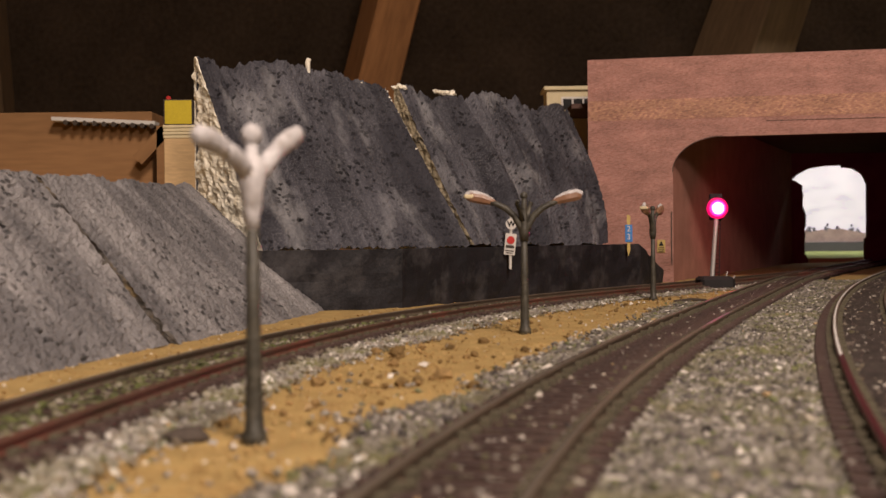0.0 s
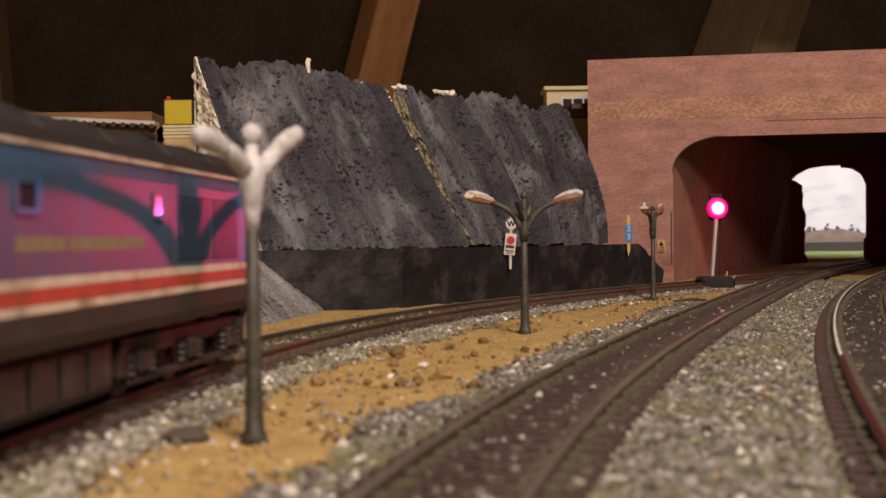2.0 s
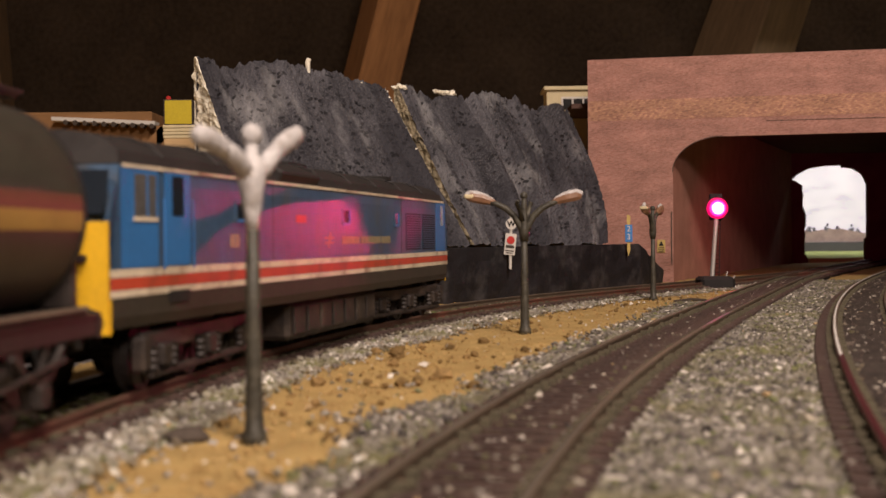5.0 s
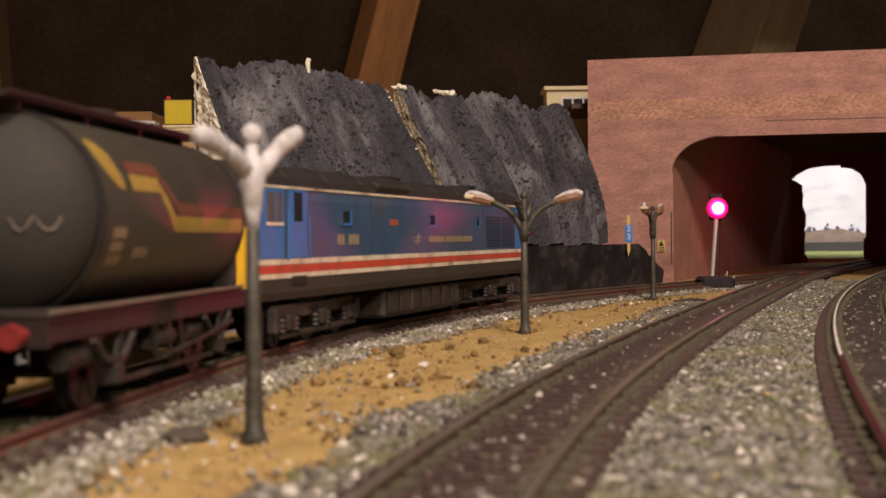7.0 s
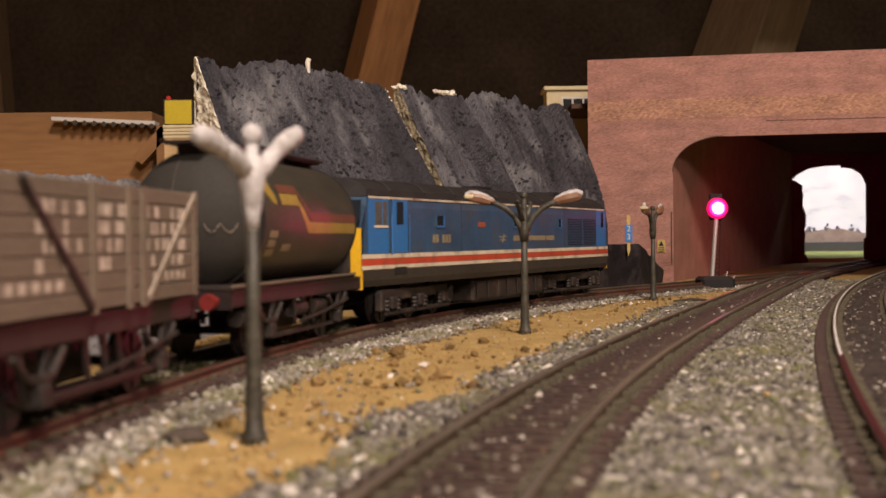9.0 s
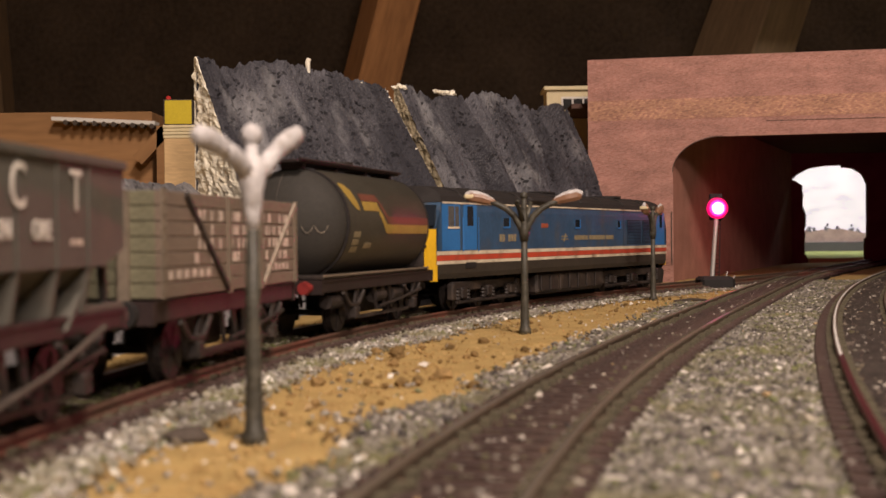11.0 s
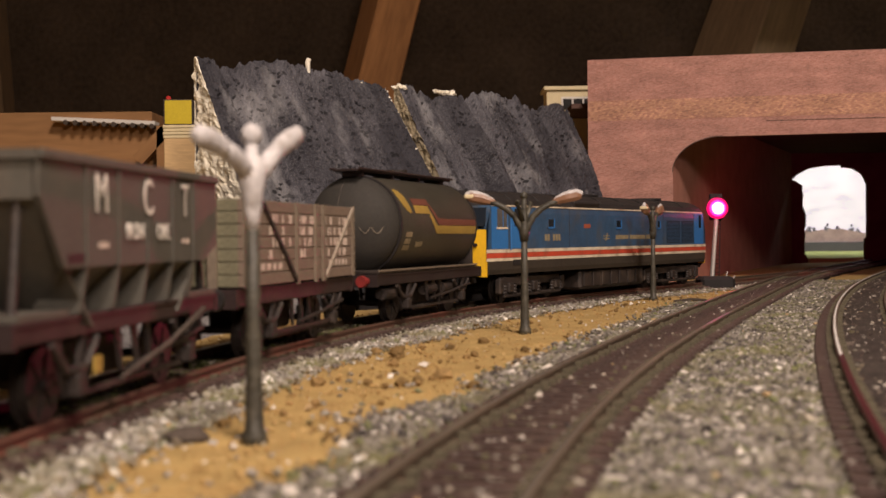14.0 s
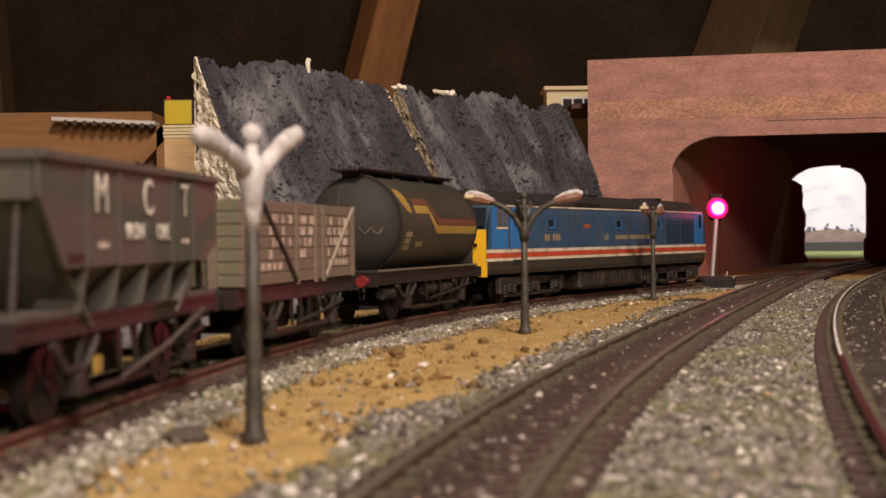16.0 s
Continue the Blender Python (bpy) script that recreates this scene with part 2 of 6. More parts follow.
M_WOOD = material("rough_pine", (0.3, 0.14, 0.055), 0.8, vary=0.3, size=0.05, grain=0.006, bump=0.2, stretch=(1, 1, 0.15), spec=0.2)
M_BOARD = material("bounce_boarding", (0.5, 0.42, 0.32), 0.85, vary=0.2, size=0.2, grain=0.01, bump=0.2, stretch=(0.2, 1, 1), spec=0.2)
# Same pine with the rafters' shade put into a darker base colour.
M_WOOD_SHADED = material("shaded_pine", (0.12, 0.075, 0.04), 0.85, vary=0.3, size=0.05, grain=0.006, bump=0.2, stretch=(1, 1, 0.15), spec=0.2)
M_WOOD_X = material("planed_pine", (0.28, 0.15, 0.066), 0.75, vary=0.25, size=0.05, grain=0.004, bump=0.2, stretch=(0.12, 1, 1), spec=0.2)
M_PLY = material("plywood_edge", (0.55, 0.38, 0.2), 0.75, vary=0.25, size=0.03, grain=0.0015, bump=0.3, stretch=(0.2, 1, 1), spec=0.2)
M_CREAM = material("cream_card", (0.6, 0.51, 0.32), 0.7, vary=0.12, size=0.01)
M_YELLOWBOX = material("yellow_card", (0.52, 0.4, 0.02), 0.6, vary=0.1, size=0.01)
M_DARK = material("dark_card", (0.06, 0.045, 0.035), 0.8, vary=0.3)
M_POST = material("olive_lamp_paint", (0.047, 0.043, 0.033), 0.5, vary=0.45, size=0.003, grain=0.0008, bump=0.6, stain=(0.16, 0.14, 0.1), stain_amount=0.45)
M_POSTWHITE = material("white_lamp_paint", (0.52, 0.5, 0.505), 0.65, vary=0.32, size=0.003, grain=0.0008, bump=0.6, stain=(0.26, 0.22, 0.19), stain_amount=0.75)
M_LENS = material("amber_lens", (0.21, 0.11, 0.065), 0.35, vary=0.2, size=0.003)
M_SILVER = material("silver_paint", (0.5, 0.48, 0.45), 0.4, 0.5, vary=0.15, size=0.004)
M_BLACK = material("black_plastic", (0.014, 0.012, 0.012), 0.75, vary=0.3, size=0.006)
M_WHITE = material("white_paint", (0.62, 0.59, 0.55), 0.6, vary=0.08, size=0.004)
M_SIGNBLUE = material("sign_blue", (0.05, 0.2, 0.5), 0.5, vary=0.1, size=0.004)
M_SIGNYELLOW = material("sign_yellow", (0.52, 0.38, 0.12), 0.6, vary=0.1, size=0.004)
M_RED = material("red_paint", (0.5, 0.035, 0.03), 0.5, vary=0.15, size=0.004)
M_LED = glow("lit_red_led", (1.0, 0.3, 0.72), 5.0)
M_HALO_INNER = glow("magenta_halo_ring", (1.0, 0.03, 0.38), 1.3)
M_HALO_OUTER = glow("red_halo_ring", (0.8, 0.0, 0.14), 0.6)


# ---- mesh helpers ----
def thing(name, label, category, group="", m=None):
    ob = tagged(new(name), label, category, group)
    ob.empty_display_size = 0.01
    if m is not None:
        ob.matrix_world = m
    return ob


def mesh_of(bm, mats, name="mesh", smooth=False):
    me = bpy.data.meshes.new(name)
    bmesh.ops.recalc_face_normals(bm, faces=bm.faces)
    bm.to_mesh(me)
    bm.free()
    for m in mats if isinstance(mats, (list, tuple)) else [mats]:
        me.materials.append(m)
    if smooth:
        me.polygons.foreach_set("use_smooth", [True] * len(me.polygons))
    return me


def part(name, bm, mats, parent=None, label="", smooth=False):
    ob = new(name, mesh_of(bm, mats, name, smooth))
    if parent is not None:
        ob.parent = parent
    if label:
        tagged(ob, label)
    return ob


def box(x0, x1, y0, y1, z0, z1, bevel=0.0, bm=None, m=None):
    own = bmesh.new()
    bmesh.ops.create_cube(own, size=1, matrix=Matrix.Translation(((x0 + x1) / 2, (y0 + y1) / 2, (z0 + z1) / 2)) @ Matrix.Diagonal((x1 - x0, y1 - y0, z1 - z0, 1)))
    if bevel:
        bmesh.ops.bevel(own, geom=own.edges, offset=bevel, segments=1, affect="EDGES")
    if m is not None:
        bmesh.ops.transform(own, matrix=m, verts=own.verts)
    if bm is None:
        return own
    add(bm, own)
    return bm


def add(bm, other):
    me = bpy.data.meshes.new("tmp")
    other.to_mesh(me)
    other.free()
    bm.from_mesh(me)
    bpy.data.meshes.remove(me)
    return bm


def tube(points, radii, sides=10, bm=None, flat=1.0):
    """A tapered tube along points."""
    own = bm if bm is not None else bmesh.new()
    rings = []
    for i, p in enumerate(points):
        p = Vector(p)
        a, b = Vector(points[max(i - 1, 0)]), Vector(points[min(i + 1, len(points) - 1)])
        d = (b - a).normalized()
        s = d.cross(Vector((0, 1, 0) if abs(d.y) < 0.9 else (1, 0, 0))).normalized()
        u = s.cross(d)
        rings.append([own.verts.new(p + (s * math.cos(k * math.tau / sides) + u * math.sin(k * math.tau / sides) * flat) * radii[i]) for k in range(sides)])
    for r0, r1 in zip(rings, rings[1:]):
        for k in range(sides):
            own.faces.new((r0[k], r0[(k + 1) % sides], r1[(k + 1) % sides], r1[k]))
    own.faces.new(rings[0][::-1])
    own.faces.new(rings[-1])
    return own


def cyl(p, axis, r, depth, sides=16, bm=None):
    a = Vector(axis).normalized() * depth / 2
    return tube([Vector(p) - a, Vector(p) + a], [r, r], sides, bm)


def prism(outline, y0, y1, bm=None):
    """An outline in x, z pushed from y0 to y1."""
    own = bm if bm is not None else bmesh.new()
    f = [own.verts.new((x, y0, z)) for x, z in outline]
    b = [own.verts.new((x, y1, z)) for x, z in outline]
    own.faces.new(f)
    own.faces.new(b[::-1])
    for i in range(len(f)):
        j = (i + 1) % len(f)
        own.faces.new((f[i], b[i], b[j], f[j]))
    return own


def grid_mesh(name, pts, mats):
    """A sheet from an array of rows of points."""
    r, c = pts.shape[:2]
    i = np.arange(r * c).reshape(r, c)
    faces = np.stack([i[:-1, :-1], i[:-1, 1:], i[1:, 1:], i[1:, :-1]], -1).reshape(-1, 4)
    me = bpy.data.meshes.new(name)
    me.from_pydata(pts.reshape(-1, 3).tolist(), [], faces.tolist())
    me.materials.append(mats)
    return me


def letters(text, size, mat, parent, m, label="", depth=0.00008, squeeze=1.0, bold=0.0):
    cu = bpy.data.curves.new("letters", "FONT")
    cu.body, cu.size, cu.extrude, cu.offset = text, size, depth, bold
    cu.align_x, cu.align_y = "CENTER", "CENTER"
    tmp = new("letters", cu)
    me = bpy.data.meshes.new_from_object(tmp)
    bpy.data.objects.remove(tmp)
    me.materials.append(mat)
    ob = new("lettering", me)
    ob.parent = parent
    ob.matrix_local = m @ Matrix.Diagonal((squeeze, 1, 1, 1))
    return tagged(ob, label) if label else ob


# ---- the lines of the three tracks: x as a function of the distance y ----
def line_train(y):
    u = y - 0.45
    if y < 0.1:
        return -0.08295 + 0.084 * (y - 0.1)
    if y > 1.05:
        return 0.337 + 0.5 * (y - 1.05)
    if y > 0.7:
        t = (y - 0.7) / 0.35
        return (2 * t**3 - 3 * t * t + 1) * 0.11297 + (t**3 - 2 * t * t + t) * 0.25004 + (3 * t * t - 2 * t**3) * 0.337 + (t**3 - t * t) * 0.175
    return -0.02192 + 0.35844 * u + 0.70498 * u**2 + 0.259 * u**3 - 0.72198 * u**4


def line_middle(y):
    u = y - 0.45
    if y < 0.12:
        return -0.0043 + 0.2 * (y - 0.12)
    if y > 1.0:
        return 0.3125 + 0.485 * (y - 1.0)
    return 0.0963 + 0.36259 * u + 0.07435 * u**2 - 0.20616 * u**3 + 0.31269 * u**4


def line_right(y):
    if y > 0.9:
        return 0.3384 + 0.46 * (y - 0.9)
    if y < 0.1:
        return 0.0547 + 0.247 * (y - 0.1)
    return 0.0314 + 0.22103 * y + 0.13357 * y * y


class Path:
    def __init__(self, fn, y0, y1, n=1600):
        y = np.linspace(y0, y1, n)
        self.p = np.stack([[fn(v) for v in y], y], 1)
        d = np.hypot(*np.diff(self.p, axis=0).T)
        self.s = np.concatenate([[0], np.cumsum(d)])
        self.s -= np.interp(0.0, y, self.s)
        t = np.gradient(self.p, axis=0)
        self.t = t / np.hypot(*t.T)[:, None]

    def at(self, s):
        return np.array([np.interp(s, self.s, self.p[:, 0]), np.interp(s, self.s, self.p[:, 1])])

    def way(self, s):
        return np.array([np.interp(s, self.s, self.t[:, 0]), np.interp(s, self.s, self.t[:, 1])])

    def off(self, s, o):
        """Points o metres to the right of the line."""
        x, y = np.interp(s, self.s, self.p[:, 0]), np.interp(s, self.s, self.p[:, 1])
        tx, ty = np.interp(s, self.s, self.t[:, 0]), np.interp(s, self.s, self.t[:, 1])
        return x + ty * o, y - tx * o


P_TRAIN, P_MID, P_RIGHT = Path(line_train, -1.3, 1.45), Path(line_middle, -0.6, 1.45), Path(line_right, -0.6, 1.42)
RAIL = 0.004          # rail top above the ground
GAUGE = 0.0097        # half of it

# ---- ground, loft, tunnel ----
fine_x, fine_y = np.arange(-0.36, 0.46, 0.0035), np.arange(0.1, 1.0, 0.0035)
gx = np.concatenate([np.linspace(-2.4, -0.4, 9), fine_x, np.linspace(0.5, 2.4, 9)])
gy = np.concatenate([np.linspace(-1.6, 0.06, 8), fine_y, np.linspace(1.02, 2.4, 20)])
XX, YY = np.meshgrid(gx, gy)
ZZ = np.array([[noise.noise((x * 60, y * 60, 0)) * 0.0007 + noise.noise((x * 240, y * 240, 3)) * 0.00035 - 0.0006 for x in gx] for y in gy])
ground = new("ground", grid_mesh("ground", np.stack([XX, YY, ZZ], -1), M_SAND))
tagged(ground, "ochre sand scattered over the layout baseboard", "ground", kind="structure")


def loft():
    w = part("wall_north", box(-2.6, 2.6, 2.5, 2.56, -1.2, 2.2), M_FELT)
    tagged(w, "dark brown roofing felt behind the rafters", "wall", kind="structure")
    # Unseen sides and roof, made pale to bounce soft fill onto the layout.
    for name, b in (("wall_east", box(2.5, 2.56, -2.0, 2.5, -1.2, 2.2)), ("wall_west", box(-2.56, -2.5, -2.0, 2.5, -1.2, 2.2)), ("wall_south", box(-2.6, 2.6, -2.06, -2.0, -1.2, 2.2))):
        tagged(part(name, b, M_BOARD), "unseen pale loft side added to bounce light", "wall", kind="structure")
    tagged(part("ceiling", box(-2.6, 2.6, -2.06, 2.56, 2.2, 2.26), M_BOARD), "unseen pale loft roof added to bounce light", "ceiling", kind="structure")
    tagged(part("floor", box(-2.6, 2.6, -2.06, 2.56, -1.26, -1.2), M_WOOD_X), "boarded loft floor under the layout", "floor", kind="structure")


loft()


def beam(name, x, y, lean, width, depth, z0, z1, label, mat, yaw=0.0):
    bm = box(-width / 2, width / 2, -depth / 2, depth / 2, 0, z1 - z0, 0.003)
    ob = part(name, bm, mat)
    ob.matrix_world = pose(x, y, z0, 0, lean, yaw)
    return tagged(ob, label, "rafter", "rafters of the loft", "structure")


beam("rafter", -0.24, 1.9, 15.5, 0.07, 0.09, -0.2, 2.05, "orange-brown sawn pine rafter against the felt", M_WOOD, 24)
beam("rafter", 0.265, 1.75, 36, 0.125, 0.115, -0.2, 0.78, "shaded brown pine rafter above the bridge", M_WOOD_SHADED, 50)
beam("rafter", -0.7215, 2.0, -4, 0.06, 0.06, -0.2, 2.38, "narrow shaded pine post against the felt", M_WOOD_SHADED)

# bridge with the tunnel mouth; its face runs along E from A0
A0, E_ANGLE = (0.110, 0.900), -11.1
BR = pose(A0[0], A0[1], 0, 0, 0, E_ANGLE)


def bridge():
    b = thing("road_bridge", "pink-brown brick-papered bridge over the three tracks", "bridge", m=BR)
    o = [(0.0, -0.002), (0.0, 0.1665), (0.56, 0.1665), (0.56, -0.002), (0.46, -0.002), (0.46, 0.107)]
    top, spring, left, crown = 0.1068, 0.081, 0.0625, 0.099
    arc = [(crown - (crown - left) * math.sin(a), spring + (top - spring) * math.cos(a)) for a in np.linspace(0, math.pi / 2, 14)]
    o += arc + [(left, -0.002)]
    part("wall", prism(o, 0.0, 0.006), M_BRICK, b)
    part("brick_course", box(0.0004, 0.56, -0.0002, -0.0001, 0.1205, 0.1355), M_BRICK_BAND, b, "band of lighter orange bricks")
    for x, w, z in ((0.13, 0.19, 0.1172), (0.33, 0.22, 0.1169)):
        part("paper_seam", box(x, x + w, -0.0004, -0.0001, z, z + 0.0003), M_DARK, b, "thin dark lifted seam in the paper")
    part("deck", box(0.002, 0.56, 0.0062, 0.5, 0.1585, 0.161), M_DARK, b)
    rim = [(x, z) for x, z in arc]
    bm = tube([(x - 0.0002, -0.0002, z + 0.0002) for x, z in rim], [0.00035] * len(rim), 5)
    part("arch_rim", bm, M_DARK, b, "thin dark line along the arch edge")
    part("end_wall", box(0.0, 0.004, 0.0062, 0.35, -0.002, 0.1584), M_BRICK, b)
    part("drain_slot", box(0.0608, 0.0616, -0.0006, -0.0001, 0.012, 0.052), M_DARK, b, "dark drain slot beside the opening")
    return b


bridge()


def tunnel():
    # lining: left wall from the mouth to the far portal, roof, right wall and the far wall with its portal
    tun = thing("tunnel", "dark brick-red tunnel lining with a ragged far portal", "tunnel")
    x0, y0, x1, y1 = 0.1725, 0.8935, 0.4245, 1.452
    d = Vector((x1 - x0, y1 - y0, 0))
    left = box(0, d.length, 0.0, 0.005, -0.002, 0.132)
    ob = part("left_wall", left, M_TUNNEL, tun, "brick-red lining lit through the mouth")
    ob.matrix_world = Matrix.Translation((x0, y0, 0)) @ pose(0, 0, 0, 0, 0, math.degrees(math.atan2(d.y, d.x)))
    ob = part("right_wall", box(0, 0.62, -0.005, 0, -0.002, 0.132), M_TUNNEL_SHADED, tun)
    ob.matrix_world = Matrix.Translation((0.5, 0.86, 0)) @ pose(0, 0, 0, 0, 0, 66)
    part("tunnel_roof", box(0.1, 0.9, 0.92, 1.46, 0.1325, 0.136), M_TUNNEL_SHADED, tun)
    # far wall with an uneven arched opening
    o = [(0.40, -0.002), (0.40, 0.15), (0.92, 0.15), (0.92, -0.002), (0.514, -0.002), (0.514, 0.028), (0.517, 0.03), (0.517, 0.095), (0.511, 0.107), (0.5, 0.1135), (0.487, 0.115), (0.4868, 0.1175), (0.468, 0.1172), (0.446, 0.114), (0.432, 0.107), (0.4245, 0.1005), (0.430, 0.0985), (0.434, 0.0955)]
    rnd = random.Random(4)
    o += [(0.4385 + rnd.uniform(-0.0022, 0.0022) + 0.0035 * (1 - z / 0.1), z) for z in np.linspace(0.093, 0.004, 16)] + [(0.4435, -0.002)]
    part("far_wall", prism(o, 1.452, 1.46), M_TUNNEL_SHADED, tun)
    return tun


tunnel()


def backscene():
    m = bpy.data.materials.new("self_lit_painted_sky")
    m.use_nodes = True
    n, l = m.node_tree.nodes, m.node_tree.links
    b = n["Principled BSDF"]
    tc, mp, ns, rp = n.new("ShaderNodeTexCoord"), n.new("ShaderNodeMapping"), n.new("ShaderNodeTexNoise"), n.new("ShaderNodeValToRGB")
    mp.inputs["Scale"].default_value = (7, 7, 16)
    l.new(tc.outputs["Object"], mp.inputs[0])
    l.new(mp.outputs[0], ns.inputs["Vector"])
    ns.inputs["Detail"].default_value = 5
    l.new(ns.outputs[0], rp.inputs[0])
    rp.color_ramp.elements[0].position, rp.color_ramp.elements[1].position = 0.35, 0.6
    rp.color_ramp.elements[0].color, rp.color_ramp.elements[1].color = (0.62, 0.6, 0.68, 1), (0.8, 0.77, 0.83, 1)
    l.new(rp.outputs[0], b.inputs["Base Color"])
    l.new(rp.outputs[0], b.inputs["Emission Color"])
    # The board is no lamp: emission stands in for light falling on it.
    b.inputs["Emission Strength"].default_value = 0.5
    b.inputs["Roughness"].default_value = 0.9
    bd = thing("backscene", "painted cloudy sky board with distant fields and trees", "backdrop")
    tagged(bd, kind="structure")
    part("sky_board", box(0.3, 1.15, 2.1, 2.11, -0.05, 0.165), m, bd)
    grass = material("painted_grass", (0.42, 0.5, 0.17), 0.9, vary=0.2, size=0.02, grain=0.002)
    road = material("painted_road", (0.13, 0.13, 0.14), 0.9, vary=0.15, size=0.03, grain=0.002)
    hill = material("painted_hill", (0.5, 0.38, 0.37), 0.9, vary=0.3, size=0.012, grain=0.002)
    tree = material("painted_trees", (0.2, 0.2, 0.25), 0.9, vary=0.3, size=0.008, grain=0.002)
    part("field", box(0.3, 1.15, 1.47, 2.0845, -0.0015, 0.0045), grass, bd, "bright green field strip")
    part("road_strip", box(0.3, 1.15, 2.085, 2.0985, -0.0015, 0.0205), road, bd, "grey road strip")
    rnd = random.Random(2)
    crest = lambda x: 0.038 + 0.012 * noise.noise((x * 14, 0, 5))
    o = [(0.3, 0.0207)] + [(x, crest(x) + rnd.uniform(0, 0.003)) for x in np.linspace(0.3, 1.15, 120)] + [(1.15, 0.0207)]
    part("far_hills", prism(o, 2.092, 2.0985), hill, bd)
    for k in range(26):
        x = 0.5 + 0.5 * k / 26 + rnd.uniform(-0.008, 0.008)
        bm = bmesh.new()
        tall = rnd.uniform(0.005, 0.014)
        for _ in range(9):
            f = rnd.random()
            s = rnd.uniform(0.001, 0.003) * (1.25 - 0.6 * f)
            bmesh.ops.create_icosphere(bm, subdivisions=1, radius=s, matrix=Matrix.Translation((x + rnd.uniform(-0.005, 0.005) * (1 - 0.7 * f), 2.094, crest(x) + tall * f)))
        part("painted_tree", bm, tree, bd)
    return bd


backscene()

# ---- the black retaining wall and the painted foam cuttings ----
WALL_LINE = [(-0.11, 0.56), (-0.075, 0.565), (-0.02, 0.585), (0.01, 0.632), (0.09, 0.745), (0.1, 0.762), (0.132, 0.8), (0.162, 0.878)]


def retaining_wall():
    bm = bmesh.new()
    rows = []
    pts = []
    for (x0, y0), (x1, y1) in zip(WALL_LINE, WALL_LINE[1:]):
        n = max(2, int(math.hypot(x1 - x0, y1 - y0) / 0.004))
        pts += [(x0 + (x1 - x0) * k / n, y0 + (y1 - y0) * k / n) for k in range(n)]
    pts.append(WALL_LINE[-1])
    for x, y in pts:
        top = 0.0285 if y < 0.8 else 0.0285 - 0.26 * (y - 0.8) 
        col = []
        for k in range(9):
            z = -0.002 + (top + 0.002) * k / 8
            w = noise.noise((x * 90, y * 90, z * 120)) * 0.0009
            col.append(bm.verts.new((x + w, y - w, z)))
        col.append(bm.verts.new((x - 0.004, y + 0.006, top)))
        col.append(bm.verts.new((x - 0.004, y + 0.006, -0.002)))
        rows.append(col)
    for a, b in zip(rows, rows[1:]):
        for k in range(len(a) - 1):
            bm.faces.new((a[k], a[k + 1], b[k + 1], b[k]))
    for e in (rows[0], rows[-1][::-1]):
        bm.faces.new(e)
    w = part("retaining_wall", bm, M_BLACKWALL)
    tagged(w, "sooty black retaining wall behind the curved track", "wall", kind="structure")


retaining_wall()


